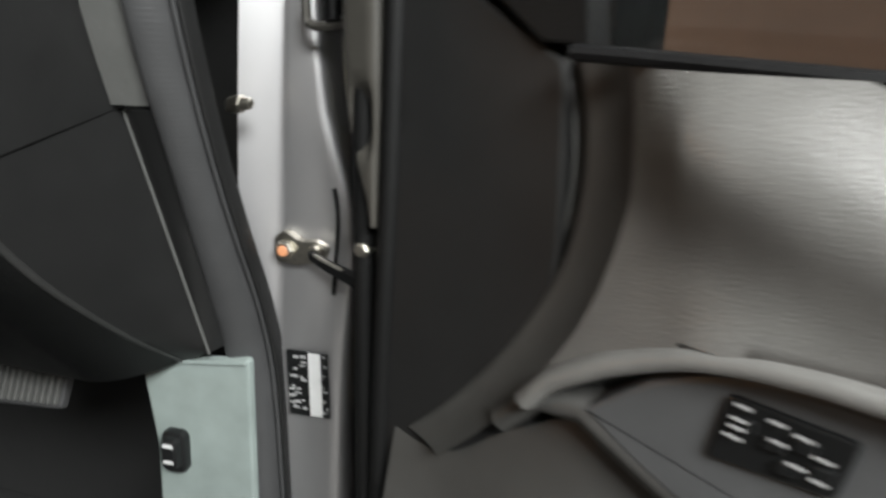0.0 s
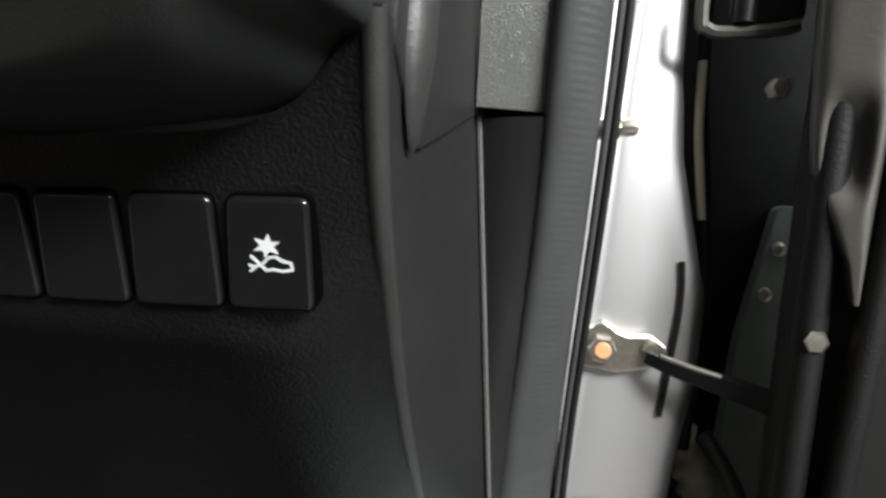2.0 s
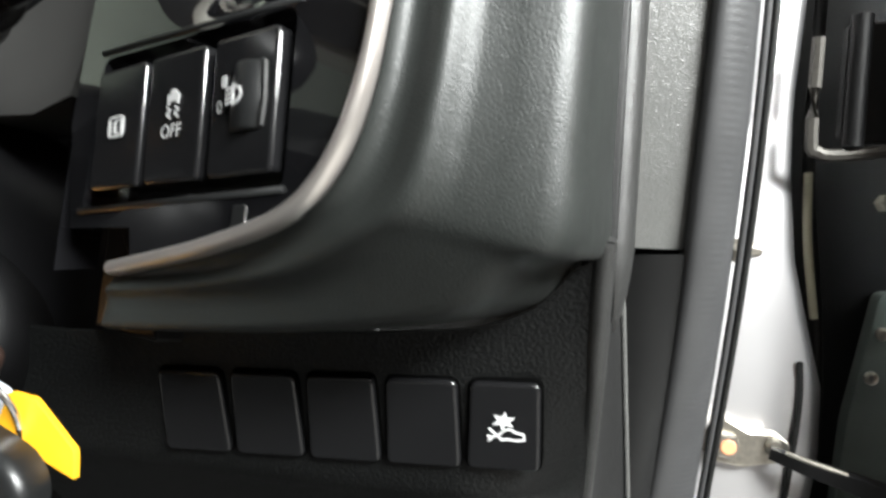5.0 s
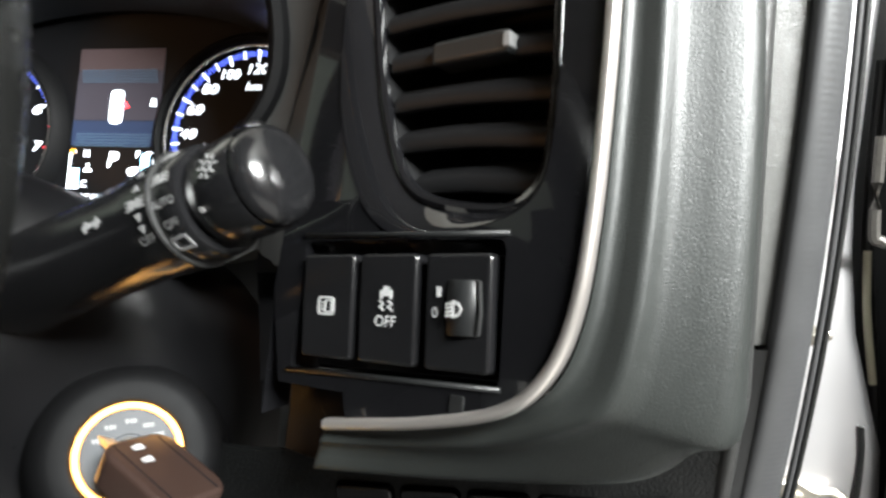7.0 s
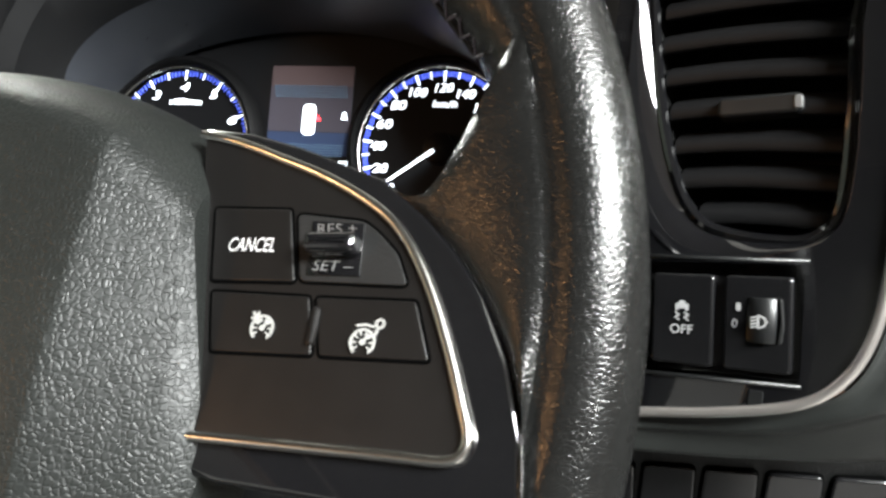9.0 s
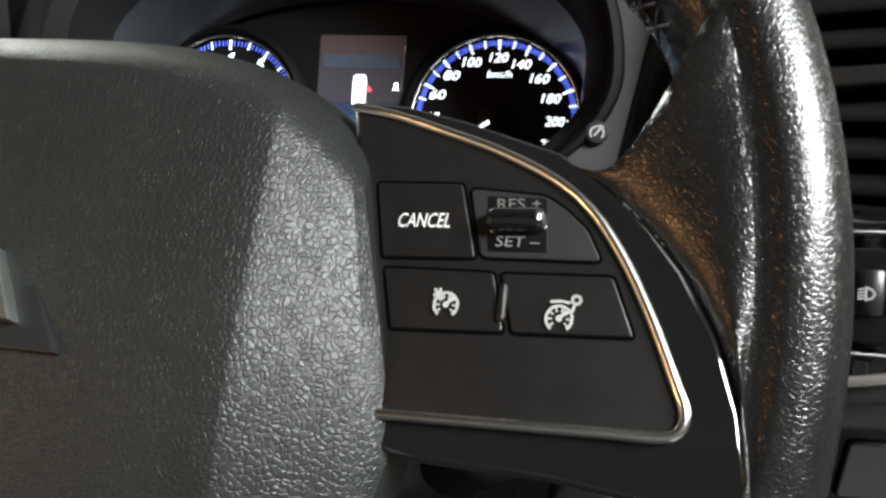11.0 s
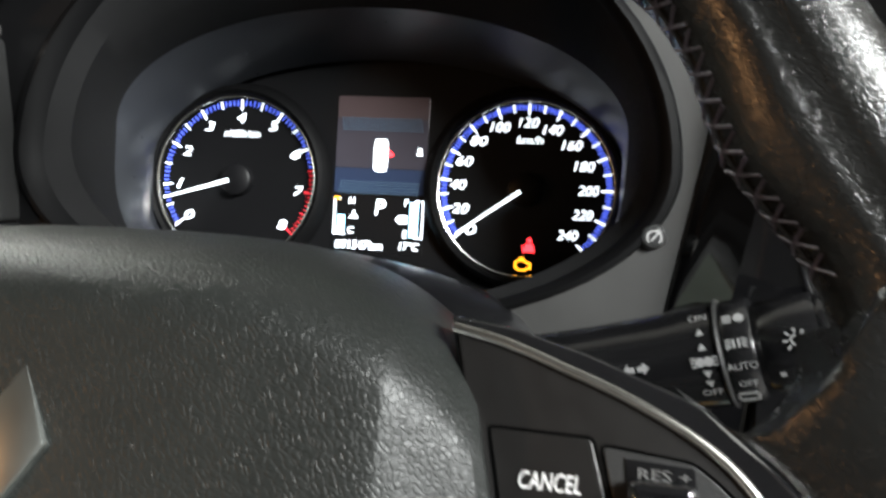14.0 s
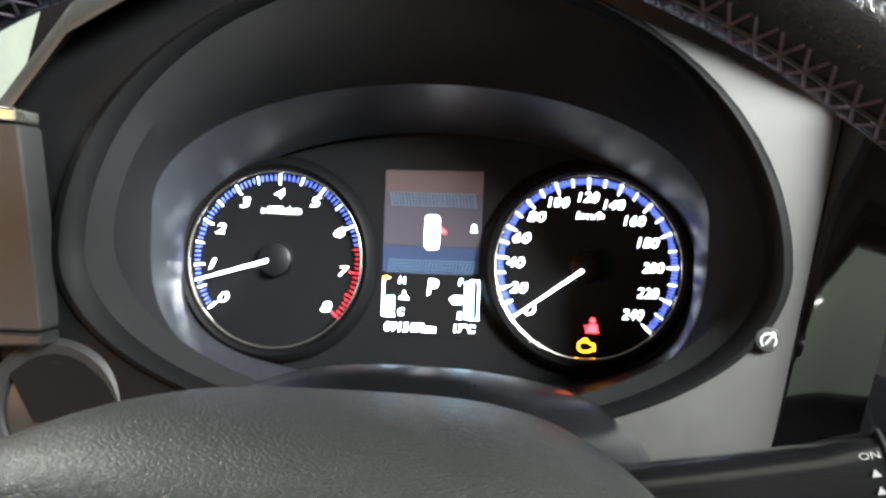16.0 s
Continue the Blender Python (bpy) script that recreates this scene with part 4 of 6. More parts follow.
rim_ob = part("rim", loft(rows, True), LEATHER, WHEEL, "black grained leather rim with thumb rests", 80)
# the laced seam on the inner side of the rim, with cross stitches
for lo, hi in ((20, 88), (92, 160)):
    seam, stitches = [], bmesh.new()
    for a in range(lo, hi, 2):
        seam.append(on_rim(a, 174))
        for sg in (1, -1):
            tube([on_rim(a - sg * 0.8, 190), on_rim(a, 174) - RM.to_3x3() @ Vector((math.cos(radians(a)), math.sin(radians(a)), 0)) * 0.0003, on_rim(a + sg * 0.8, 158)], 0.00035, 5, bm=stitches)
    part("seam", tube(seam, 0.0006, 6), SMOOTH, rim_ob, "dark sewn seam")
    part("stitching", stitches, THREAD, rim_ob, "dark violet cross stitching", kind="stuff")

PO = Vector((0.1189, 0.2311, 1.1047))
PN = Vector((-0.141, -0.8879, 0.4379)).normalized()
PU = (Vector((1, 0, 0)) - PN * PN.x).normalized()
PB = basis(PO, PU, PN.cross(PU), PN)
MIRROR = Matrix.Diagonal((-1, 1, 1, 1))
CHROME_LINE = [p[:] for p in smooth_curve([(-0.0382, 0.0398), (-0.0275, 0.0372), (-0.0164, 0.0331), (-0.0037, 0.0280), (0.0082, 0.0215), (0.0156, 0.0150), (0.0218, 0.0056), (0.0271, -0.0056), (0.0311, -0.0162), (0.0328, -0.0215), (0.0318, -0.0247),
                                           (0.0285, -0.0258), (0.0200, -0.0259), (0.0015, -0.0262), (-0.0225, -0.0266)], 5)]
FACE = [(-0.0232, -0.0266)] + CHROME_LINE[::-1][1:]
LEATHER_EDGE = [(0.0088, 0.0280), (0.0190, 0.0196), (0.0265, 0.0120), (0.0325, 0.0038), (0.0382, -0.0078), (0.0418, -0.0207), (0.0430, -0.0329), (0.0415, -0.046)]


def spoke(side):
    """One spoke with its leather web, gloss surround, chrome edge and, on the right, the cruise buttons."""
    m = PB if side > 0 else MIRROR @ PB
    around = [(-0.0395, 0.0425), (-0.0238, -0.0330), (-0.0150, -0.0345), (0.010, -0.0350), (0.028, -0.0370), (0.0400, -0.0460)] + LEATHER_EDGE[::-1][1:] + [(-0.012, 0.0362), (-0.026, 0.0405)]
    ob = part("spoke_surround", slab(around, m, -0.016, -0.0006, 0.0012, steps=3), GLOSS, WHEEL, "gloss black spoke surround")
    part("control_face", slab(offset(FACE, 0.0006), m, -0.004, 0.0006, 0.0004), BUTTON, ob, "matt black control face")
    up = m.col[2].to_3d()
    part("chrome_edge", sweep([m @ Vector((*p, 0.0006)) for p in CHROME_LINE], [(0.0011 * math.cos(a), 0.0011 * math.sin(a)) for a in [2 * math.pi * k / 12 for k in range(12)]], up), EDGECHROME, ob, "bright chrome edge strip")
    # the thumb rest: from the gloss edge up to the joint in the rim, with a rolled fillet at its top
    turns = [0, 19, 13, 7, 0, -9, -19, -30]
    web = [[RM @ p for p in smooth_curve([(0.1190, 0.0236, -0.0010), (0.1255, 0.0198, 0.0012), (0.1317, 0.0188, 0.0030), (0.1376, 0.0238, 0.0045), (0.1412, 0.0305, 0.0050), (0.1412, 0.0400, 0.0050)], 3)]]
    for (u, v), deg in zip(LEATHER_EDGE[1:], turns[1:]):
        a, b = PB @ Vector((u, v, -0.0012)), on_rim(deg, 117)
        w = b - a
        out = (w - NR * w.dot(NR)).normalized()
        n = len(web[0]) - 1
        row = []
        for j in range(n + 1):
            t = j / n
            h00, h10, h01, h11 = 2 * t**3 - 3 * t * t + 1, t**3 - 2 * t * t + t, 3 * t * t - 2 * t**3, t**3 - t * t
            row.append(a * h00 + (NR * 0.010 + out * 0.006) * h10 + b * h01 + (out * 0.020 - NR * 0.002) * h11)
        web.append(row)
    first = []
    for back, drop in ((0.024, 0.006), (0.012, 0.0022), (0.004, 0.0004)):
        first.append([p - NR * back + VR * drop * (0.3 if j < 4 else -0.3) for j, p in enumerate(web[0])])
    rows = smooth_rows(first + web)
    if side < 0:
        rows = [[MIRROR @ p for p in r] for r in rows]
    part("leather_web", loft(rows), LEATHER, ob, "black grained leather thumb rest", 80)
    if side < 0:
        return
    cancel = round_corners([(-0.0294, 0.0210), (-0.0258, 0.0046), (-0.0062, 0.0048), (-0.0105, 0.0205)], 0.0008)
    b = part("cancel_button", slab(cancel, m, 0.0, 0.0010, 0.0003, steps=3), BUTTON, ob, "black button marked CANCEL")
    part("gap", slab(offset(cancel, -0.0006), m, -0.001, 0.00075, 0.00005), VOID, b, "dark gap round the button")
    part("writing", wide_lettering("CANCEL", local(m, -0.0176, 0.0124, 0.0014), 0.0112, 0.0031, 0.18), WHITE, b, "white CANCEL lettering")
    res = round_corners([(-0.0086, 0.0195), (-0.0050, 0.0050), (0.0180, 0.0047), (0.0150, 0.0110), (0.0105, 0.0152), (0.0068, 0.0178)], 0.0014)
    b = part("set_switch", slab(res, m, 0.0, 0.0009, 0.0002), PANEL, ob, "recessed thumb switch marked RES and SET")
    part("gap", slab(offset(res, -0.0006), m, -0.001, 0.00075, 0.00005), VOID, b, "dark gap round the switch")
    well = [(-0.0046, 0.0178), (-0.0036, 0.0062), (0.0080, 0.0062), (0.0071, 0.0172)]
    part("well", slab(well[::-1], m, 0.0, 0.0012, 0.0001), GLOSS, b, "gloss black switch well")
    part("roller", slab(rounded(0.0116, 0.0046, 0.0016, 0.0016, 0.0122), m, 0.0, 0.0052, 0.0020, steps=4), GLOSS, b, "gloss black thumb roller")
    part("writing", wide_lettering("RES +", local(m, 0.0020, 0.0155, 0.0026) @ pose(0, 0, 0, 25), 0.0086, 0.0020, 0.0), DIMPRINT, b, "pale RES lettering")
    part("writing", wide_lettering("SET –", local(m, 0.0022, 0.0080, 0.0018) @ pose(0, 0, 0, -15), 0.0086, 0.0024, 0.0), DIMPRINT, b, "pale SET lettering")
    for name, poly, cx, cy, arrow in (("cruise_button", [(-0.0250, 0.0022), (-0.0219, -0.0101), (0.0007, -0.0096), (-0.0022, 0.0018)], -0.0109, -0.0050, 0), ("distance_button", [(-0.0006, 0.0017), (0.0024, -0.0096), (0.0242, -0.0092), (0.0202, 0.0017)], 0.0110, -0.0066, 1)):
        poly = round_corners(poly, 0.0008)
        b = part(name, slab(poly, m, 0.0, 0.0010, 0.0003, steps=3), BUTTON, ob, "black button with a white speed control symbol")
        part("gap", slab(offset(poly, -0.0006), m, -0.001, 0.00075, 0.00005), VOID, b, "dark gap round the button")
        g = stroke([(cx + 0.0024 * math.cos(radians(a)), cy + 0.0024 * math.sin(radians(a))) for a in range(-50, 231, 20)], 0.00048)
        g += [box2(cx + 0.0017 * math.cos(radians(a)), cy + 0.0017 * math.sin(radians(a)), 0.0008, 0.0003, radians(a)) for a in range(-40, 221, 37)]
        g += [circle(0.0006, 8, cx, cy)] + stroke([(cx, cy), (cx + 0.0012, cy + 0.0014)], 0.0006)
        if arrow:
            g += stroke([(cx - 0.0016, cy + 0.0031), (cx + 0.0002, cy + 0.0033), (cx + 0.0018, cy + 0.0030)], 0.00045) + stroke([(cx + 0.0030 + 0.0008 * math.cos(a), cy + 0.0036 + 0.0008 * math.sin(a)) for a in [k * 0.79 for k in range(9)]], 0.0005) + stroke([(cx + 0.0028, cy + 0.0028), (cx + 0.0023, cy + 0.0014)], 0.0005)
        else:
            g += stroke([(cx - 0.0025, cy + 0.0030), (cx - 0.0008, cy + 0.0011)], 0.0005) + stroke([(cx - 0.0027, cy + 0.0019), (cx - 0.0014, cy + 0.0019), (cx - 0.0014, cy + 0.0031)], 0.00045)
        part("symbol", bars(m, g, 0.0015), PRINT, b, "white speed control symbol")
    part("guide_rib", slab(rounded(0.0018, 0.0078, 0.0009, 0.0001, -0.0040), m, 0.0, 0.0018, 0.0006), BUTTON, ob)


def smooth_rows(rows):
    """Twice as many rows, along smooth curves through them."""
    cols = [smooth_curve([r[j] for r in rows], 3) for j in range(len(rows[0]))]
    return [list(r) for r in zip(*cols)]


spoke(1)
spoke(-1)

# airbag cover
HALF = [(-0.100, 0.012), (-0.095, 0.040), (-0.085, 0.062), (-0.060, 0.087), (-0.045, 0.0955), (-0.031, 0.0985), (-0.013, 0.0945), (0.0094, 0.0893), (0.0377, 0.0825), (0.0455, 0.0795)]


TOPCUT = 0.0234


def front(x, v):
    """The cover's height over the wheel's plane: a shallow dome with a turned-down flank at each side."""
    h = 0.0130 - 0.0020 * (x / 0.07) ** 2
    a = abs(x)
    c = 0.0705
    if a > c:
        h -= 0.45 * (a - c)
    if v < -0.010:
        h -= ((-0.010 - v) / 0.090) ** 2 * 0.022
    return h


rows = []
levels = [(-0.100 + 0.1358 * k / 30, 0.0) for k in range(30)] + [(0.0358 + 0.0336 * math.sin(radians(a)), 0.1063 * (1 - math.cos(radians(a)))) for a in range(0, 71, 5)]
for v, down in levels:
    bend = TOPCUT * min(1.0, max(0.0, (v + 0.030) / 0.066)) ** 1.5
    w = along(HALF, v - bend)
    c = min(0.0705, 0.88 * w)
    half = [c * k / 13 for k in range(13)] + [c - 0.0004, c + 0.0004] + [c + (w - c) * k / 8 for k in range(1, 9)]
    us = [-u for u in half[:0:-1]] + half
    row = [WM @ Vector((u + 0.0015, v - bend * abs(u / w) ** 3.7, front(u, v) - down - (0.0016 if abs(u) > w * 0.9999 else 0))) for u in us]
    rows.append([row[0] - NW * 0.022] + row + [row[-1] - NW * 0.022])
hub = loft(rows)
part("airbag_cover", hub, AIRBAG, WHEEL, "grained black airbag cover", 20)
em = WM @ Matrix.Translation((0.006, -0.0035, 0.0140)) @ Matrix.Rotation(radians(-4), 4, 'X')
for turn in (90, 210, 330):
    a = 0.0168
    poly = [(0, 0), (0.866 * a, 0.5 * a), (1.732 * a, 0), (0.866 * a, -0.5 * a)]
    c, s = math.cos(radians(turn)), math.sin(radians(turn))
    poly = [(x * c - y * s, x * s + y * c) for x, y in poly]
    part("emblem_piece", slab(offset(poly, 0.0004), em, -0.004, 0.0012, 0.0008), EMBLEM, WHEEL, "bright chrome emblem piece")
part("emblem_bed", slab([(0.0, 0.031), (-0.034, -0.019), (0.034, -0.019)], em, -0.006, -0.0018, 0.0005), SMOOTH, WHEEL)
part("lower_spoke", slab(round_corners([(-0.020, -0.085), (-0.026, -0.160), (0.026, -0.160), (0.020, -0.085)], 0.004), WM, -0.022, -0.008, 0.003), GLOSS, WHEEL, "gloss black lower spoke")
part("hub_back", lathe(local(WM, 0, -0.005, -0.06), [(0.045, -0.02), (0.050, 0.0), (0.050, 0.03), (0.046, 0.036), (0, 0.036)], 40), SMOOTH, WHEEL, "black wheel hub back")

# ---- steering column with stalk and ignition ----
COLUMN = thing("steering_column", (0, 0.36, 1.0), "black plastic steering column shroud with ignition lock", "steering column")
rows = []
for y, w, h, cz, cx in ((0.290, 0.050, 0.045, 1.060, 0.004), (0.294, 0.060, 0.054, 1.060, 0.004), (0.305, 0.064, 0.064, 1.056, 0.005), (0.325, 0.066, 0.076, 1.052, 0.005), (0.345, 0.070, 0.084, 1.050, 0.006), (0.362, 0.078, 0.085, 1.047, 0.008), (0.378, 0.096, 0.086, 1.041, 0.010), (0.398, 0.108, 0.087, 1.033, 0.010), (0.45, 0.112, 0.080, 1.020, 0.012)):
    row = []
    for k in range(48):
        a = 2 * math.pi * k / 48
        c, s = math.cos(a), math.sin(a)
        e = 0.75
        row.append(Vector((cx + w * math.copysign(abs(c) ** e, c), y, cz + h * math.copysign(abs(s) ** e, s))))
    rows.append(row)
part("shroud", loft(rows, True, True), SHROUD, COLUMN, "satin black column shroud", 70)
KX = Vector((0.60, -0.74, 0.34)).normalized()
KU = Vector((0, 0, 1)).cross(KX).normalized()
KM = basis((0.1115, 0.3620, 1.0295), KU, KX.cross(KU), KX) @ Matrix.Diagonal((0.8, 0.8, 0.8, 1))
# the surround's deep black includes the wheel's shadow
part("lock_boss", lathe(KM, [(0.048, -0.050), (0.0385, -0.010), (0.034, -0.0015), (0.029, 0.0008), (0.0225, 0.0002), (0.0215, -0.002)], 48), SHADEDBLACK, COLUMN, "round black lock surround")
part("lit_ring", lathe(KM, [(0.0212, -0.003), (0.0212, 0.0005), (0.0200, 0.0016), (0.0188, 0.0005), (0.0188, -0.003)], 48), RINGLIT, COLUMN, "glowing orange ignition ring")
part("lock_face", lathe(KM, [(0.0190, -0.001), (0.0180, 0.0004), (0.0085, 0.0008), (0.0080, 0.0016), (0, 0.0016)], 40), CLOUDY, COLUMN, "grey plastic lock face")
for a in (150, 120, 85, 55, 30):
    c = polar(0, 0, 0.0135, a)
    for k in range(3):
        part("print_bar", bars(KM, [box2(c[0] + (k - 1) * 0.0015, c[1], 0.0009, 0.0018)], 0.0009), DIMPRINT, COLUMN)
part("lock_barrel", lathe(KM, [(0.0070, 0.0), (0.0070, 0.0026), (0.0062, 0.0032), (0, 0.0032)], 28), BARREL, COLUMN, "worn steel lock barrel")
part("keyhole", slab(box2(0, 0, 0.0022, 0.0110, -0.7), KM, 0.0020, 0.0034, 0.0001), DIAL, COLUMN)

STALK = thing("indicator_stalk", (0.10, 0.345, 1.10), "black light and indicator stalk with white symbols", "stalk")
SA, SB = Vector((0.0765, 0.357, 1.0843)), Vector((0.1900, 0.3225, 1.1258))
SX = (SB - SA).normalized()
SU = (Vector((0, -1, 0.35)) - SX * Vector((0, -1, 0.35)).dot(SX)).normalized()
TM = basis(SA, SX.cross(SU) * -1, SU, SX)
part("arm", lathe(TM, [(0.0165, 0.0), (0.0160, 0.020), (0.0150, 0.045), (0.0150, 0.070), (0.0158, 0.0760), (0.0158, 0.0850), (0, 0.0850)], 36), STALKBLACK, STALK, "black stalk arm")
part("gap_ring", lathe(TM, [(0.0150, 0.0852), (0.0163, 0.0856), (0.0166, 0.0862), (0.0163, 0.0868), (0.0150, 0.0870)], 40), PANEL, STALK, "thin grey ring")
part("collar", lathe(TM, [(0.0, 0.0872), (0.0152, 0.0872), (0.0156, 0.0880), (0.0154, 0.0945), (0.0148, 0.0955), (0, 0.0955)], 36), STALKBLACK, STALK, "black turning collar")
part("knob", lathe(TM, [(0.0, 0.0957), (0.0124, 0.0957), (0.0126, 0.0966), (0.0134, 0.0978), (0.0136, 0.1040), (0.0138, 0.1110), (0.0134, 0.1124)], 40), STALKBLACK, STALK, "black turning light knob")
part("end_cap", lathe(TM, [(0.0131, 0.1126), (0.0133, 0.1134), (0.0124, 0.1164), (0.0100, 0.1184), (0.0058, 0.1195), (0, 0.1198)], 40), STALKBLACK, STALK, "smooth rounded end cap")


def on_stalk(a, z, r):
    """A flat pose on the stalk's skin, at an angle round it and a height along it; u runs along the stalk."""
    a += 15
    d = TM.col[0].to_3d() * math.cos(radians(a)) + TM.col[1].to_3d() * math.sin(radians(a))
    return basis(SA + SX * z + d * r, SX, d.cross(SX), d)


def print_on(name, z, a, r, quads=(), text="", size=0.004, label=""):
    m = on_stalk(a, z, r)
    bm = bars(m, quads, 0.0003) if quads else lettering(text, local(m, 0, 0, 0.0003), size)
    part(name, bm, STALKPRINT, STALK, label)


arrows = [[(-0.0040, 0), (-0.0022, 0.0018), (-0.0022, 0.0008), (-0.0004, 0.0008), (-0.0004, -0.0008), (-0.0022, -0.0008), (-0.0022, -0.0018)], [(0.0040, 0), (0.0022, -0.0018), (0.0022, -0.0008), (0.0004, -0.0008), (0.0004, 0.0008), (0.0022, 0.0008), (0.0022, 0.0018)]]
print_on("arrow_symbol", 0.0617, 78, 0.0151, arrows, label="pale turn arrow symbol")
for a, word in ((31, "ON"), (115, "OFF")):
    print_on("writing", 0.0818, a, 0.0159, text=word, size=0.0034)
for d in (-1, 1):
    print_on("lamp_symbol", 0.0817, 80, 0.0159, [circle(0.0014, 10, d * 0.0012, 0)], label="pale fog lamp symbol")
    for k in (-1, 0, 1):
        print_on("beam_mark", 0.0817, 80, 0.0159, [box2(d * 0.0030, k * 0.0011, 0.0014, 0.0005)])
for a, up in ((49, 1), (65, 1), (93, -1), (104, -1)):
    print_on("mark", 0.0819, a, 0.0159, [[(-0.0012, -0.0009 * up), (0.0012, -0.0009 * up), (0, 0.0012 * up)][::up]])
print_on("beam_symbol", 0.0915, 38, 0.0156, [box2(-0.0018, k * 0.0010, 0.0024, 0.0006) for k in (-1, 0, 1)] + [circle(0.0015, 10, 0.0014, 0)])
for d in (-1, 1):
    print_on("lamp_symbol", 0.0912, 66, 0.0156, [box2(d * 0.0007, 0, 0.0007, 0.0026)])
    for k in (-1, 0, 1):
        print_on("beam_mark", 0.0912, 66, 0.0156, [box2(d * 0.0022, k * 0.0010, 0.0016, 0.0005, -0.4 * d)])
print_on("writing", 0.0915, 90, 0.0156, text="AUTO", size=0.0030)
print_on("writing", 0.0918, 110, 0.0156, text="OFF", size=0.0030)
print_on("display_symbol", 0.0907, 130, 0.0156, stroke([(-0.0026, 0.0012), (-0.0018, 0.0018), (0.0026, 0.0018), (0.0026, -0.0018), (-0.0018, -0.0018), (-0.0026, -0.0012), (-0.0026, 0.0012)], 0.0008))
sun = stroke([(0.0013 * math.cos(a), 0.0013 * math.sin(a)) for a in [k * 0.7854 for k in range(9)]], 0.0006) + [box2(0.0027 * math.cos(a), 0.0027 * math.sin(a), 0.0013, 0.0006, a) for a in [k * 0.7854 for k in range(8)]]
print_on("light_symbol", 0.1062, 71, 0.0138, sun, label="pale sun symbol")
print_on("mark", 0.1010, 110, 0.0137, [box2(0, 0, 0.0014, 0.0014)])

# ---- key in the lock, with its ring and tag ----
KEY = thing("car_key", KM.translation + KX * 0.01, "dark brown plastic car key in the ignition lock", "key")
KL = Vector((0.80, -0.50, -0.33)).normalized()
KB = Vector((0.50, -0.10, 0.86))
KB = (KB - KL * KB.dot(KL)).normalized()
HM = basis(KM.translation - KL * 0.001 + Vector((-0.003, 0, 0.004)), KB.cross(KL), KL, KB)
HM = HM @ Matrix.Translation((0, 0.006, 0)) @ pose(0, 0, 0, 0, 0, -14) @ Matrix.Translation((0, -0.006, 0))
part("blade", slab(box2(0, 0.002, 0.009, 0.012), HM, -0.001, 0.001, 0.0002), METAL, KEY, "steel key blade")
head = round_corners([(-0.0095, 0.006), (0.0095, 0.006), (0.0130, 0.011), (0.0130, 0.036), (0.0100, 0.041), (-0.0100, 0.041), (-0.0130, 0.036), (-0.0130, 0.011)], 0.003)
part("head", slab(head, HM, -0.0055, 0.0055, 0.0018, steps=3), BROWN, KEY, "dark plastic key head")
part("groove", slab(box2(0.0080, 0.0238, 0.0006, 0.031), HM, 0.0050, 0.0057, 0.0001), DIAL, KEY)
part("groove", slab(box2(-0.0085, 0.0238, 0.0005, 0.031), HM, 0.0050, 0.0057, 0.0001), DIAL, KEY)
for u, v in ((-0.0015, 0.0120), (-0.0025, 0.0185)):
    part("symbol", bars(HM, [box2(u, v, 0.0024, 0.0024), *stroke([(u - 0.0010, v - 0.0008), (u - 0.0022, v - 0.0008), (u - 0.0022, v + 0.0008), (u - 0.0010, v + 0.0008)], 0.0005)], 0.0058), PALE, KEY, "pale padlock symbol")
end = HM @ Vector((0.004, 0.040, 0))
ring = [end + Vector((0.006, -0.002, -0.010)) + Vector((0.0095 * math.cos(a), -0.004 * math.sin(a), 0.0115 * math.sin(a))) for a in [2 * math.pi * k / 28 for k in range(28)]]
part("key_ring", tube(ring, 0.0009, 8, closed=True), CHROME, KEY, "thin steel key ring")
TAG = thing("key_tag", (0.155, 0.354, 1.005), "yellow and white plastic tag on the key ring", "key tag")
GM = basis((0.154, 0.3545, 1.0105), Vector((0.93, -0.05, -0.36)), Vector((0.36, 0.02, 0.93)), Vector((0.03, -1, 0.06)))
part("white_half", slab(round_corners([(-0.020, -0.006), (-0.002, -0.006), (-0.002, 0.0055), (-0.012, 0.0055)], 0.001), GM, -0.001, 0.001, 0.0004), TAGWHITE, TAG, "white tag half")
part("yellow_half", slab(round_corners([(-0.0017, -0.006), (0.025, -0.006), (0.022, 0.001), (0.006, 0.0075), (-0.0017, 0.0055)], 0.001), GM, -0.001, 0.001, 0.0004), YELLOW, TAG, "yellow tag half")
fob = thing("key_fob", (0.150, 0.348, 0.994), "black rounded remote fob hanging from the key ring", "key fob")
part("shell", slab(rounded(0.042, 0.026, 0.011, 0.0, 0.0, 6), basis((0.150, 0.348, 0.996), (0.93, -0.1, -0.36), (0.34, -0.1, 0.93), (0.1, -1, -0.05)), -0.005, 0.006, 0.004, steps=4), SMOOTH, fob, "smooth black shell")

# ---- round cap and centre trim on the far side of the cluster ----
CAP = thing("round_cap", (-0.139, 0.39, 1.095), "round dark blanking cap in the dash", "cap")
cm = basis((-0.139, 0.392, 1.095), (1, 0, 0), (0, 0.10, 0.99), (0, -0.99, 0.10))
part("bezel", lathe(cm, [(0.031, -0.01), (0.031, 0.0015), (0.0285, 0.003), (0.0245, 0.0018), (0.0235, -0.001)], 40), PANEL, CAP, "dark rounded bezel")
part("face", lathe(cm, [(0.0236, -0.002), (0.0222, 0.0012), (0.0212, 0.0016), (0, 0.0018)], 40), SMOOTH, CAP, "smooth black face")
TRIM = thing("centre_trim", (-0.165, 0.39, 1.15), "dark grey centre vent surround with a chrome top", "trim")
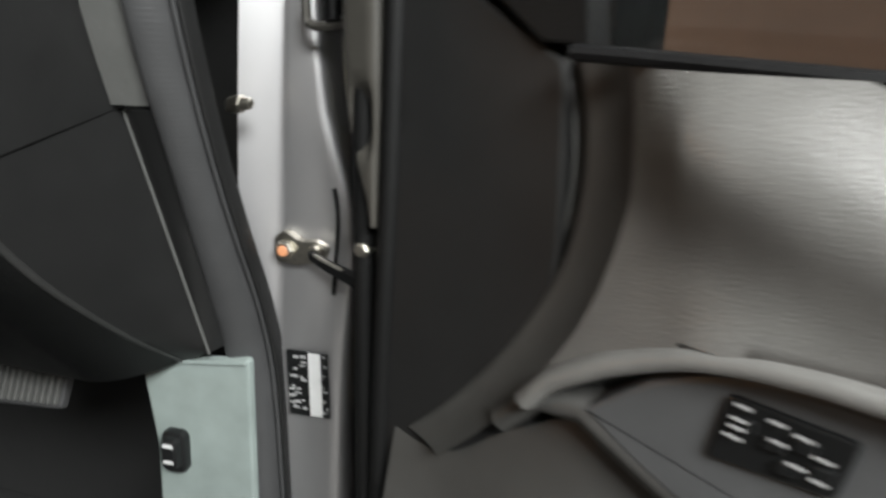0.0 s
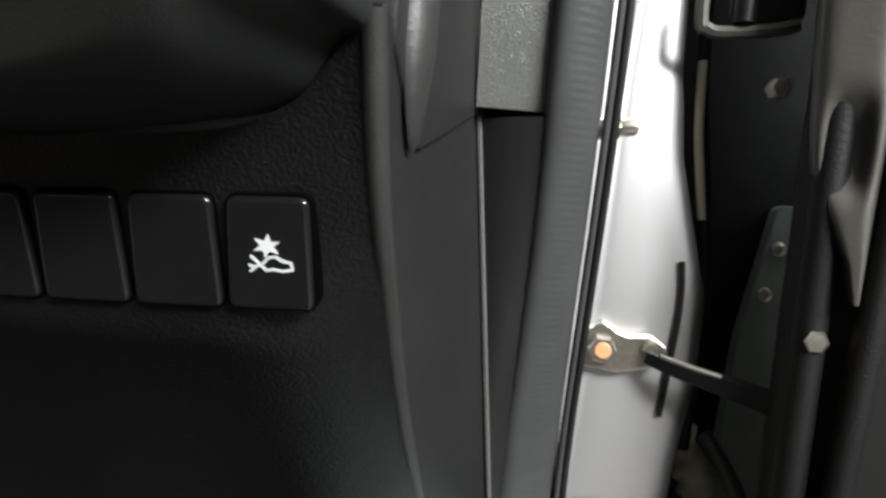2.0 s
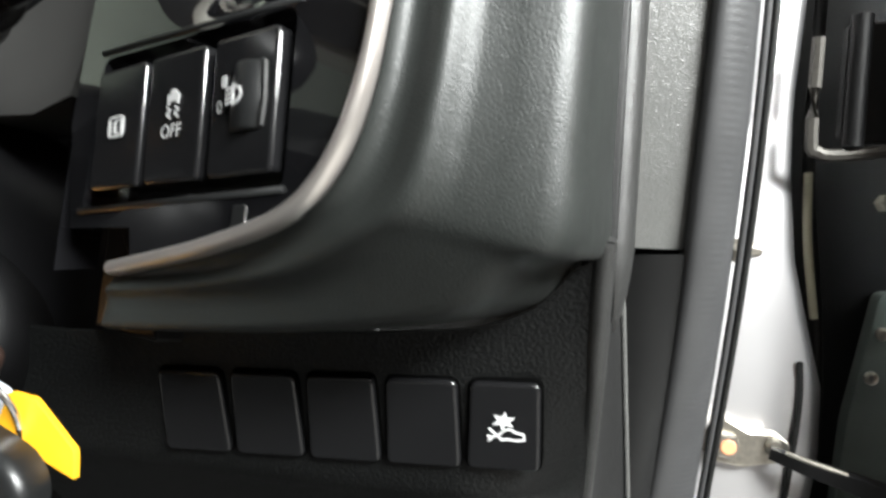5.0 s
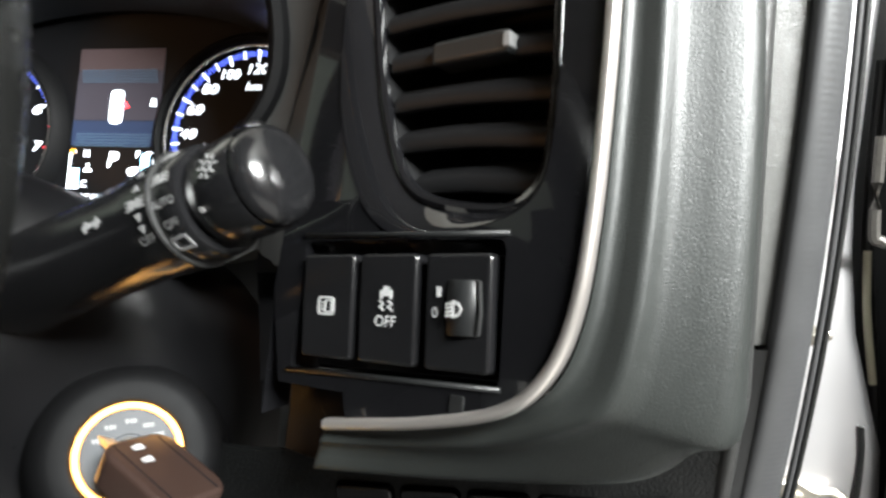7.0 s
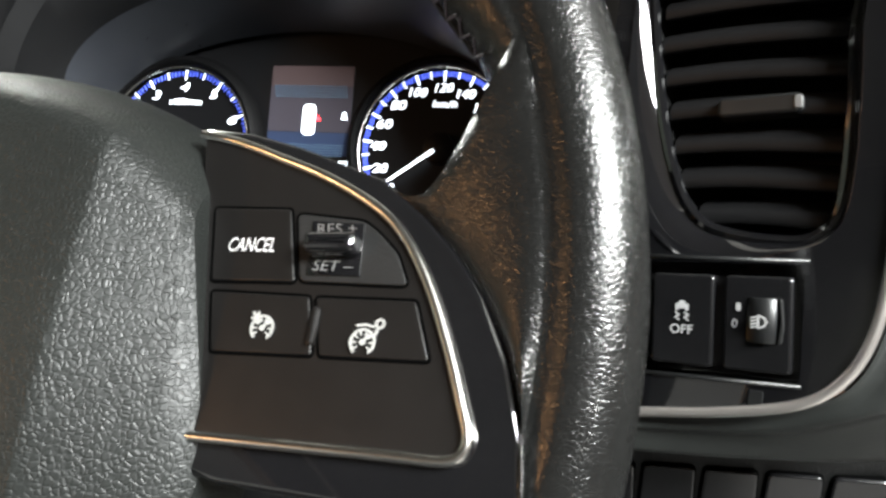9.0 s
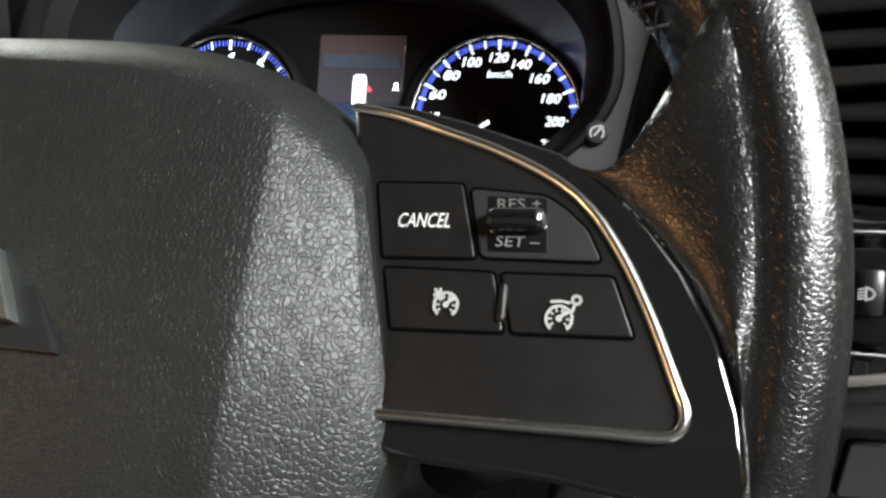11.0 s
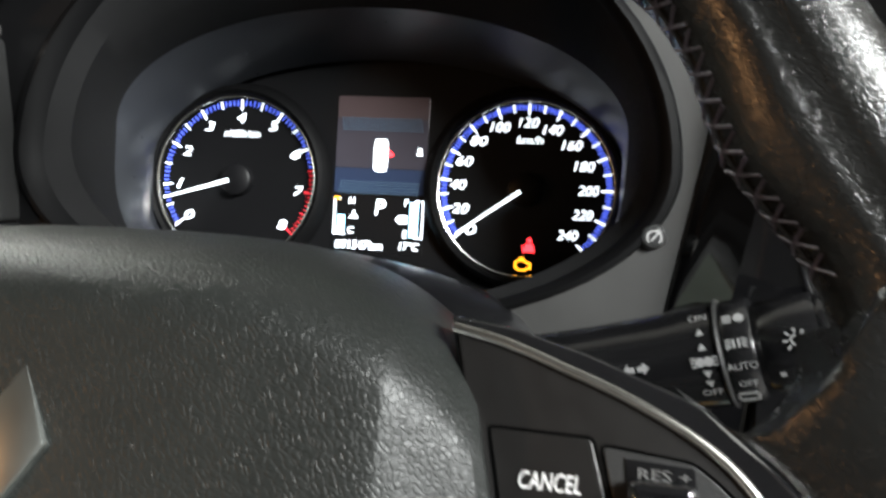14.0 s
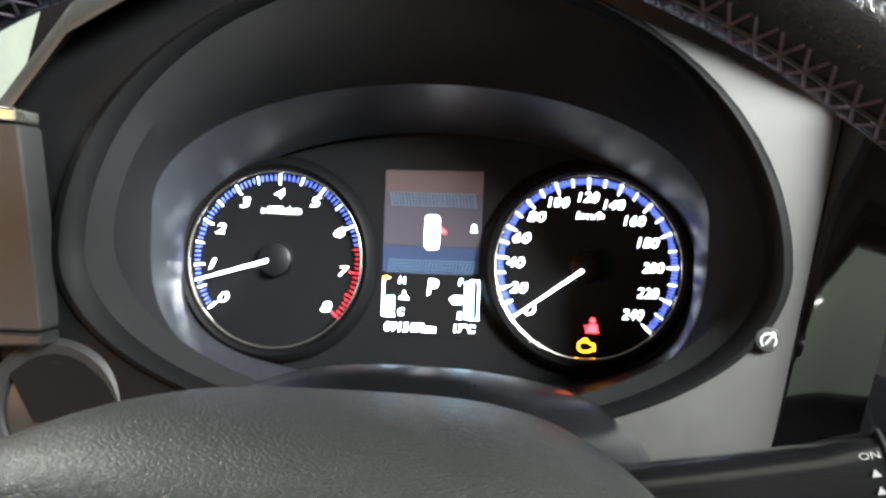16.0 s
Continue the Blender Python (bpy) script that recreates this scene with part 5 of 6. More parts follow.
tm = basis((-0.158, 0.389, 1.172), (1, 0, 0), (0, 0.08, 0.99), (0, -0.99, 0.08))
part("panel", slab(round_corners([(-0.06, -0.042), (0.0195, -0.0415), (0.0105, 0.040), (-0.06, 0.046)], 0.003), tm, -0.012, 0.001, 0.0012), PANEL, TRIM, "dark grey gloss panel")
part("chrome_top", slab(round_corners([(-0.06, 0.0465), (0.011, 0.0405), (0.011, 0.0455), (-0.06, 0.053)], 0.001), tm, -0.01, 0.003, 0.001), CHROME, TRIM, "bright chrome top edge")
part("foot", slab(round_corners([(-0.06, -0.050), (0.020, -0.047), (0.0195, -0.042), (-0.06, -0.0425)], 0.001), tm, -0.01, 0.002, 0.001), SMOOTH, TRIM)

# ---- pillar trim, seal, body pillar ----
LOWTRIM = thing("pillar_trim", (0.325, 0.51, 0.9), "dark plastic pillar trim beside the dash end", "trim")
# the seal's inner edge and its outer edge against the paint: height, then x and y
INNER_EDGE = [(0.55, 0.350, 0.556), (0.70, 0.346, 0.556), (0.80, 0.337, 0.557), (0.85, 0.331, 0.556), (0.90, 0.332, 0.545), (0.95, 0.334, 0.524), (1.0, 0.337, 0.508), (1.05, 0.3378, 0.490), (1.10, 0.3375, 0.474), (1.15, 0.3388, 0.466), (1.20, 0.3393, 0.461), (1.30, 0.340, 0.455), (1.40, 0.340, 0.450)]
OUTER_EDGE = [(0.55, 0.370, 0.566), (0.70, 0.369, 0.566), (0.80, 0.367, 0.566), (0.85, 0.366, 0.566), (0.90, 0.365, 0.560), (0.95, 0.365, 0.538), (1.0, 0.365, 0.517), (1.05, 0.3655, 0.501), (1.10, 0.3650, 0.487), (1.15, 0.3645, 0.479), (1.20, 0.3635, 0.472), (1.30, 0.361, 0.463), (1.40, 0.360, 0.458)]


def eased(table, z):
    """A table's x and y at a height, averaged over a short stretch."""
    pts = [(z + 0.02 * k) for k in (-2, -1, 0, 1, 2)]
    xs_, ys_ = [(a, x) for a, x, _ in table], [(a, y) for a, _, y in table]
    return sum(along(xs_, p) for p in pts) / 5, sum(along(ys_, p) for p in pts) / 5


rows = []
for k in range(13):
    s = k / 12
    a = Vector((0.3132 + 0.0158 * s, 0.4962 + 0.038 * s, 1.0525 - 0.1675 * s))
    x, y = eased(INNER_EDGE, a.z)
    b = Vector((x + 0.003, y - 0.001, a.z + 0.002))
    rows.append([a, a.lerp(b, 0.08) - Vector((0, 0.0008, 0)), a.lerp(b, 0.5) - Vector((0, 0.0030, 0)), b, b + Vector((0.004, 0.012, 0))])
part("lower_trim", thick(loft(rows), 0.002), PANEL, LOWTRIM, "dark satin lower trim")
rows = []
for k in range(25):
    z = 1.056 + 0.30 * k / 24
    x, y = eased(INNER_EDGE, z)
    y += 0.0025
    rows.append([Vector((0.3135, y - 0.004, z)), Vector((0.3155, y - 0.0035, z)), Vector((0.3270, y - 0.0020, z)), Vector((x + 0.002, y + 0.0015, z)), Vector((x + 0.004, y + 0.012, z))])
part("upper_trim", thick(loft(rows), 0.002), PALETRIM, LOWTRIM, "coarse grained upper trim")
part("joint_line", tube([(0.3158, 0.4975, 1.0440), (0.3250, 0.4968, 1.0443), (0.3385, 0.4980, 1.0447)], 0.0005, 6), PALETRIM, LOWTRIM, "thin raised line across the lower trim")
part("backing", slab(rounded(0.030, 0.060, 0.002, 0.329, 1.052), basis((0, 0.516, 0), (1, 0, 0), (0, 0, 1), (0, -1, 0)), -0.003, 0.003, 0.001), EDGEBLACK, LOWTRIM, "dull black backing behind the joint")

# the seal: a soft bulb with fine cross ribs on its outer half, a thin lip and a flange against the paint
SEAL = thing("door_seal", (0.35, 0.515, 0.75), "black ribbed rubber door seal along the pillar", "door seal")
round_part, lip, flange = [], [], []
for k in range(1201):
    z = 0.55 + 0.84 * k / 1200
    (lx, ly), (px, py) = eased(INNER_EDGE, z), eased(OUTER_EDGE, z)
    w, h = px - 0.0066 - lx, py - ly
    rib = 0.00007 * math.sin(2 * math.pi * z / 0.0030)
    prof = [(0.10, 0.024, 0), (0.03, 0.012, 0), (0.0, 0.005, 0), (0.01, 0.0005, 0), (0.05, -0.0018, 0), (0.12, -0.0034, 0), (0.22, -0.0046, 0), (0.34, -0.0053, 0.3), (0.46, -0.0055, 0.8), (0.58, -0.0052, 1), (0.70, -0.0044, 1), (0.80, -0.0032, 1), (0.89, -0.0014, 0.6), (0.96, 0.0008, 0.2), (1.0, 0.0060, 0), (1.0, 0.020, 0)]
    round_part.append([Vector((lx + w * f, ly + h * f * 0.85 + g + rib * r, z)) for f, g, r in prof])
    if k % 12 == 0:
        lip.append(Vector((px - 0.0047, py - 0.0012, z)))
        flange.append([Vector((px - 0.0030, py + 0.006, z)), Vector((px - 0.0030, py - 0.0008, z)), Vector((px - 0.0022, py - 0.0018, z)), Vector((px - 0.0006, py - 0.0014, z)), Vector((px, py, z)), Vector((px + 0.0002, py + 0.010, z))])
part("bulb", loft(round_part), RUBBER, SEAL, "ribbed rubber bulb", 80)
part("lip", tube(lip, 0.0015, 8), RUBBER, SEAL, "thin rubber lip", 80)
part("flange", loft(flange), PANEL, SEAL, "thin black flange", 80)

PILLAR = thing("body_pillar", (0.39, 0.58, 0.7), "silver-grey painted door pillar", "pillar")
LEFT = [(0.55, 0.350), (0.70, 0.352), (0.80, 0.356), (0.886, 0.3610), (0.966, 0.3660), (1.05, 0.3710), (1.127, 0.3770), (1.233, 0.386), (1.40, 0.392)]
RIGHT = [(0.55, 0.408), (0.70, 0.410), (0.80, 0.411), (0.85, 0.413), (0.90, 0.4170), (0.95, 0.4225), (0.985, 0.4215), (1.02, 0.412), (1.05, 0.4045), (1.09, 0.4000), (1.13, 0.3985), (1.233, 0.404), (1.40, 0.412)]
rows = []
for k in range(81):
    z = 0.55 + 0.85 * k / 80
    a, b = along(LEFT, z), along(RIGHT, z)
    row = [Vector((a - 0.022, 0.556, z)), Vector((a - 0.005, 0.5645, z)), Vector((a - 0.001, 0.5672, z)), Vector((a + 0.0015, 0.5695, z))]
    for j in range(1, 8):
        s = j / 8
        dent = 0.003 * math.exp(-((s - 0.72) / 0.18) ** 2) * math.exp(-((z - 0.955) / 0.045) ** 2) + 0.0022 * math.exp(-((s - 0.4) / 0.3) ** 2) * math.exp(-((z - 0.82) / 0.05) ** 2)
        row.append(Vector((a + (b - a) * s, 0.569 + 0.004 * s * s + dent, z)))
    row += [Vector((b - 0.001, 0.575, z)), Vector((b + 0.001, 0.581, z)), Vector((b + 0.002, 0.64, z))]
    rows.append(row)
part("panel", loft(rows), PAINT, PILLAR, "silver-grey painted panel", 60)
# dark tube on the paint stands in for shade inside the pressed groove
groove = smooth_curve([(0.4085, 0.5705, 1.000), (0.4100, 0.5715, 0.985), (0.4095, 0.5715, 0.965), (0.4060, 0.5710, 0.925)], 5)
part("groove", tube(groove, 0.0014, 8), PANEL, PILLAR, "pressed groove, its shade drawn as a dark strip")

STICKER = thing("label_sticker", (0.386, 0.568, 0.853), "black and white data sticker on the pillar", "sticker")
sm = basis((0.3865, 0.5682, 0.8535), (1, 0.03, 0.02), (-0.02, 0.0, 1), (-0.03, -1, 0))
part("backing", slab(rounded(0.032, 0.052, 0.001), sm, -0.0006, 0.0006, 0.0001), SMOOTH, STICKER, "black sticker backing")
part("white_band", slab(rounded(0.0095, 0.051, 0.0005, 0.0055, 0.0), sm, 0.0002, 0.0009, 0.0001), WHITE, STICKER, "white sticker band")
random.seed(4)
quads = []
for k in range(26):
    quads.append(box2(random.uniform(-0.0135, -0.002), random.uniform(-0.024, 0.024), random.uniform(0.0015, 0.005), random.uniform(0.0008, 0.0022)))
for k in range(12):
    quads.append(box2(random.uniform(0.0115, 0.0145), random.uniform(-0.024, 0.024), random.uniform(0.001, 0.003), 0.001))
part("print", bars(sm, quads, 0.0010), PALE, STICKER, "unreadable pale print")

SCREW = thing("door_switch", (0.3735, 0.5237, 1.0574), "bright plated pin switch in the door frame", "switch")
pm = basis((0.3700, 0.5300, 1.0560), (0, 1, 0), (0, 0, 1), (1, -0.25, 0.1))
part("pin", lathe(pm, [(0.0045, -0.012), (0.0045, -0.004), (0.0036, -0.003), (0.0036, 0.0045), (0.0028, 0.006), (0, 0.0063)], 20), METAL, SCREW, "bright steel pin")
part("nut", lathe(pm, [(0.006, -0.006), (0.006, -0.002), (0.0045, -0.0012)], 6), METAL, SCREW, "hexagonal nut", 20)

CHECK = thing("door_check_strap", (0.385, 0.565, 0.955), "black door check strap on a plated bracket", "check strap")
bm_ = basis((0.3775, 0.5660, 0.9560), (1, 0, -0.05), (0.05, 0.0, 1), (0, -1, 0))
part("bracket", slab(round_corners([(-0.010, -0.009), (0.006, -0.010), (0.026, -0.004), (0.028, 0.005), (0.020, 0.010), (0.008, 0.008), (-0.004, 0.014), (-0.011, 0.008)], 0.003), bm_, -0.003, 0.0030, 0.001), METAL, CHECK, "plated steel bracket")
part("bolt", lathe(local(bm_, -0.0025, 0.0005, 0.003), [(0.0068, 0.0), (0.0068, 0.003), (0.0058, 0.0042), (0, 0.0044)], 6), METAL, CHECK, "hexagonal bolt head", 20)
part("paint_mark", lathe(local(bm_, -0.0025, 0.0005, 0.0075), [(0.0040, 0.0), (0.0034, 0.0006), (0, 0.0007)], 14), COPPER, CHECK, "copper-coloured paint mark")
part("rivet", lathe(local(bm_, 0.0195, 0.0035, 0.003), [(0.0042, 0.0), (0.0042, 0.002), (0.003, 0.0034), (0, 0.0036)], 16), METAL, CHECK, "plated rivet")
arm = smooth_curve([(0.3950, 0.5600, 0.9560), (0.4080, 0.5540, 0.9530), (0.4250, 0.5480, 0.9500), (0.4420, 0.5400, 0.9470), (0.460, 0.533, 0.944)], 4)
part("arm", sweep(arm, [(0.0022, -0.004), (0.0022, 0.004), (-0.0022, 0.004), (-0.0022, -0.004)], (0, -0.3, 1), taper=lambda s: 0.75 + 0.6 * s), BLACKMETAL, CHECK, "black steel arm")
# bright tube along the black arm paints its highlight
part("arm_glint", tube([p + Vector((0, -0.0025, 0.0035)) for p in arm[2:9]], 0.0012, 6), METAL, CHECK, "bright strip for the arm's highlight")

# ---- open door ----
PH = radians(22)
DM = basis((0.45, 0.525, 0.95), (math.cos(PH), -math.sin(PH), 0), (0, 0, 1), (-math.sin(PH), -math.cos(PH), 0))
DOOR = thing("door_1", (0.60, 0.47, 0.42), "open car door with dark grey trim panel", "door", kind="structure")
DOORGREY = material("dark grey grained door trim", (0.115, 0.112, 0.107), 0.33, grain=("noise", 700, 0.0004))
DOORMID = material("dark grey satin door trim", (0.040, 0.039, 0.037), 0.45, grain=("noise", 1500, 0.0001))
ARMREST = material("charcoal arm rest plastic", (0.065, 0.066, 0.068), 0.45, grain=("noise", 2200, 0.0001))
DOORDARK = material("charcoal door trim", (0.0100, 0.0098, 0.0097), 0.55, spec=0.35, grain=("noise", 1800, 0.0001))
part("shell", slab(round_corners([(0.004, -0.52), (0.95, -0.52), (0.95, 0.128), (0.004, 0.128)], 0.01), DM, -0.10, -0.012, 0.004), BLACKMETAL, DOOR, "black painted door shell")
part("front_panel", slab(round_corners([(0.012, -0.42), (0.70, -0.42), (0.70, -0.02), (0.12, -0.045), (0.128, 0.06), (0.124, 0.140), (0.088, 0.160), (0.024, 0.20), (0.019, 0.08)], 0.006), DM, -0.012, 0.004, 0.003), DOORDARK, DOOR, "charcoal front door panel")
seam = smooth_curve([(0.121, 0.142), (0.1275, 0.115), (0.129, 0.085), (0.123, 0.050), (0.101, 0.007), (0.062, -0.043), (0.030, -0.075)], 6)
outer = smooth_curve([(0.158, 0.140), (0.163, 0.115), (0.1625, 0.080), (0.148, 0.030), (0.119, -0.018), (0.098, -0.046), (0.07, -0.075)], 6)
rows = []
for a, b in zip(seam, outer):
    rows.append([DM @ Vector((*(a + (b - a) * s)[:], 0.004 - 0.009 * math.exp(-((s - 0.07) / 0.06) ** 2) + 0.012 * s * s)) for s in [k / 10 for k in range(11)]])
part("seam_band", loft(rows), DOORMID, DOOR, "recessed dark seam band", 80)
PULL = [(0.125, -0.014), (0.139, 0.001), (0.156, 0.013), (0.172, 0.022), (0.195, 0.032), (0.215, 0.0365), (0.234, 0.0385), (0.263, 0.0385), (0.34, 0.034), (0.42, 0.022), (0.60, -0.005)]
rows = []
for i, b in enumerate(outer):
    far = Vector((0.60, 0.140 - 0.20 * i / (len(outer) - 1)))
    row = []
    for k in range(61):
        s = (k / 60) ** 1.6
        p = b.lerp(far, s)
        x = p.x
        h = 0.016 + 0.010 * math.sin(min(1, s * 6) * math.pi / 2) + 0.006 * math.exp(-(max(0.0, p.y - along(PULL, x)) / 0.030) ** 2) * min(1.0, s * 8) - 0.12 * max(0.0, x - 0.20) + 0.016 * math.exp(-((p.y - 0.118 + 0.35 * (x - 0.18)) / 0.030) ** 2) * min(1.0, max(0.0, (x - 0.158) / 0.03))
        if p.y < -0.016 or (p.x > 0.125 and p.y < along(PULL, p.x) - 0.001):
            h = -0.008
        row.append(DM @ Vector((p.x, p.y, h)))
    rows.append(row)
part("upper_trim", loft(rows), DOORGREY, DOOR, "grey grained upper door trim", 80)
part("sill_lip", tube([DM @ Vector((u, v, 0.020)) for u, v in ((0.134, 0.1442), (0.16, 0.1435), (0.24, 0.1400), (0.60, 0.135))], 0.0035, 8), BLACKMETAL, DOOR, "black window sill lip")
pull = smooth_curve([(0.128, -0.012), (0.139, 0.001), (0.156, 0.013), (0.172, 0.022), (0.195, 0.032), (0.215, 0.0365), (0.234, 0.0385), (0.263, 0.0385), (0.34, 0.034), (0.42, 0.022)], 6)
part("pull_edge", sweep([DM @ Vector((*p[:], 0.026)) for p in pull], [(0.0055, -0.012), (0.0060, 0.0), (0.0035, 0.0055), (-0.001, 0.0062), (-0.0045, 0.003), (-0.005, -0.012)], DM.col[2].to_3d()), DOORGREY, DOOR, "rounded grey arm rest edge", 80)
part("arm_rest", slab(round_corners([(0.153, -0.010), (0.177, -0.025), (0.199, -0.036), (0.42, -0.067), (0.42, 0.016), (0.30, 0.0295), (0.25, 0.031), (0.225, 0.0300), (0.205, 0.0255), (0.183, 0.0155)], 0.004), DM, 0.0, 0.020, 0.003), ARMREST, DOOR, "charcoal arm rest")
part("lower_band", sweep([DM @ Vector((u, v, 0.012)) for u, v in ((0.108, -0.036), (0.129, -0.015), (0.153, -0.013), (0.177, -0.026), (0.199, -0.037), (0.42, -0.068))], [(0.008, -0.01), (0.007, 0.005), (0.0, 0.009), (-0.007, 0.005), (-0.008, -0.01)], DM.col[2].to_3d()), DOORMID, DOOR, "rounded lower arm rest band", 80)
# added slope in lighter grey than the front panel: light put into its colour
low = smooth_curve([(0.028, -0.078), (0.065, -0.080), (0.108, -0.048), (0.153, -0.024), (0.199, -0.048), (0.30, -0.063), (0.42, -0.079)], 5)
rows = []
for k in range(9):
    s = k / 8
    rows.append([DM @ Vector((p.x, p.y + (-0.40 - p.y) * s, 0.0045 + 0.075 * s)) for p in low])
part("lower_panel", loft(rows), DOORMID, DOOR, "sloping lower door panel, greyed for the light on it", 80)
swm = local(DM, 0.2353, 0.0072, 0.020)
SWITCHES = part("window_switches", slab(round_corners([(-0.021, 0.0145), (-0.025, -0.0145), (0.021, -0.013), (0.025, 0.0115)], 0.003), swm, -0.002, 0.0030, 0.001), SMOOTH, DOOR, "black window switch block with pale marks")
for u, v in ((-0.013, 0.005), (-0.002, 0.001), (0.008, 0.004), (0.004, -0.007), (0.015, -0.004)):
    part("switch_key", slab(rounded(0.008, 0.0052, 0.001, u, v), swm, 0.0025, 0.0052, 0.0008), SMOOTH, SWITCHES)
part("marks", bars(swm, [box2(u, v, w, 0.0014, -0.15) for u, v, w in ((-0.0143, 0.0125, 0.006), (-0.0150, 0.0068, 0.006), (-0.0152, 0.0032, 0.006), (-0.0162, -0.0010, 0.007), (-0.0020, 0.0105, 0.006), (0.0075, 0.0080, 0.007), (-0.0005, 0.0030, 0.006), (0.0147, 0.0022, 0.007), (0.0067, -0.0040, 0.007), (0.0147, -0.0070, 0.006))], 0.0055), PALE, SWITCHES, "pale switch marks")
part("mirror_base", slab([(0.022, 0.205), (0.087, 0.166), (0.112, 0.147), (0.135, 0.147), (0.115, 0.32), (0.022, 0.32)], DM, -0.02, 0.008, 0.002), EDGEBLACK, DOOR, "black mirror base corner")
part("glass", slab([(0.11, 0.139), (0.93, 0.135), (0.93, 0.50), (0.14, 0.50)], DM, -0.016, -0.012, 0.0005), GLASS, DOOR, "dark side window glass")
part("front_edge", slab([(-0.012, -0.52), (0.020, -0.52), (0.020, 0.36), (-0.012, 0.36)], DM, -0.10, -0.004, 0.006), EDGEBLACK, DOOR, "black front edge of the door", 50)
part("edge_seal", tube(smooth_curve([DM @ Vector((0.0, v, 0.002)) for v in (0.34, 0.2, 0.08, -0.05, -0.2, -0.45)], 4), 0.0065, 10), EDGEBLACK, DOOR, "black door edge seal")
part("edge_seal", tube(smooth_curve([DM @ Vector((u, v, 0.004)) for u, v in ((0.034, 0.34), (0.026, 0.2), (0.022, 0.08), (0.016, -0.05), (0.012, -0.2), (0.012, -0.45))], 4), 0.006, 10), EDGEBLACK, DOOR, "black door edge seal")
part("bolt", lathe(basis((0.4505, 0.5190, 0.9785), (1, 0, 0), (0, 0, 1), (-0.3, -1, 0)), [(0.0048, -0.004), (0.0048, 0.0025), (0.0038, 0.0038), (0, 0.004)], 6), METAL, DOOR, "plated bolt head", 20)
# pressed sheet metal on the door's hinge face, with one deep dimple
SHEET = material("brown grey primed door metal", (0.040, 0.037, 0.032), 0.45, grain=("noise", 500, 0.0001), spots=60, tone=0.3)
LEFT_SIDE = [(0.045, 0.0125), (0.060, 0.0085), (0.080, -0.001), (0.095, -0.0065), (0.110, -0.0085), (0.155, -0.0115), (0.34, -0.012)]
RIGHT_SIDE = [(0.045, 0.0150), (0.060, 0.0155), (0.080, 0.0160), (0.105, 0.0170), (0.155, 0.0166), (0.34, 0.0166)]
rows = []
for k in range(60):
    v = 0.045 + 0.295 * (k / 59) ** 1.5
    a, b = along(LEFT_SIDE, v), along(RIGHT_SIDE, v)
    row = [DM @ Vector((a - 0.001, v, 0.0))]
    for j in range(17):
        u = a + (b - a) * j / 16
        dent = 0.0075 * math.exp(-((u - 0.004) / 0.0075) ** 4 - ((v - 0.103) / 0.0165) ** 4)
        row.append(DM @ Vector((u, v, 0.0105 - 0.005 * (2 * j / 16 - 1) ** 6 - dent)))
    row.append(DM @ Vector((b + 0.001, v, 0.0)))
    rows.append(row)
part("inner_skin", loft(rows), SHEET, DOOR, "brown-grey pressed door metal with a dimple", 60)

loop = [Vector((0.4005, 0.553, 1.155)), Vector((0.4005, 0.553, 1.108)), Vector((0.4035, 0.553, 1.1025)), Vector((0.410, 0.553, 1.1010)), Vector((0.432, 0.553, 1.1035)), Vector((0.440, 0.553, 1.106))]
HINGE = part("hinge", slab(rounded(0.030, 0.055, 0.004, 0.428, 1.135), basis((0, 0.556, 0), (1, 0, 0), (0, 0, 1), (0, -1, 0)), -0.004, 0.002, 0.001), BLACKMETAL, DOOR, "black steel hinge leaf")
part("loop", tube(smooth_curve(loop, 4), 0.0030, 8), BARREL, HINGE, "plated steel loop")
part("pin", tube([(0.418, 0.552, 1.105), (0.418, 0.552, 1.165)], 0.0045, 12), BLACKMETAL, HINGE, "black hinge pin")
part("bolt", lathe(basis((0.437, 0.558, 1.080), (1, 0, 0), (0, 0, 1), (0, -1, 0)), [(0.0045, -0.004), (0.0045, 0.003), (0.0035, 0.004), (0, 0.0042)], 6), METAL, HINGE, "rusty bolt head", 20)

WIRES = thing("cable_boot", (0.440, 0.61, 0.86), "ribbed cable boot between pillar and door", "cable boot")
pth = smooth_curve([(0.425, 0.635, 0.905), (0.434, 0.622, 0.888), (0.442, 0.612, 0.868), (0.446, 0.606, 0.845), (0.445, 0.604, 0.815)], 10)
prof = circle(1.0, 12)
rows = []
for i, p in enumerate(pth):
    t = (pth[min(i + 1, len(pth) - 1)] - pth[max(i - 1, 0)]).normalized()
    s = t.cross(Vector((0, 1, 0))).normalized()
    u = s.cross(t)
    r = 0.0105 + 0.0018 * math.sin(i * 1.57)
    rows.append([p + s * (a * r) + u * (b * r) for a, b in prof])
part("boot", loft(rows, True, True), BOOT, WIRES, "cream ribbed boot", 80)
part("cable", tube(smooth_curve([(0.438, 0.612, 0.905), (0.452, 0.600, 0.885), (0.460, 0.592, 0.86), (0.462, 0.588, 0.82)], 6), 0.005, 10), RUBBER, WIRES, "black wrapped cable")
tape = thing("taped_cable", (0.408, 0.578, 1.05), "cream taped cable behind the pillar edge", "cable")
part("cable", tube(smooth_curve([(0.4120, 0.590, 1.20), (0.4115, 0.590, 1.10), (0.4200, 0.592, 1.03), (0.4260, 0.596, 0.97), (0.426, 0.600, 0.90)], 6), 0.0030, 10), BLACKMETAL, tape, "black cable")
part("tape", tube(smooth_curve([(0.4105, 0.586, 1.095), (0.4125, 0.586, 1.06), (0.4190, 0.588, 1.02)], 5), 0.0022, 10), CREAM, tape, "cream tape")
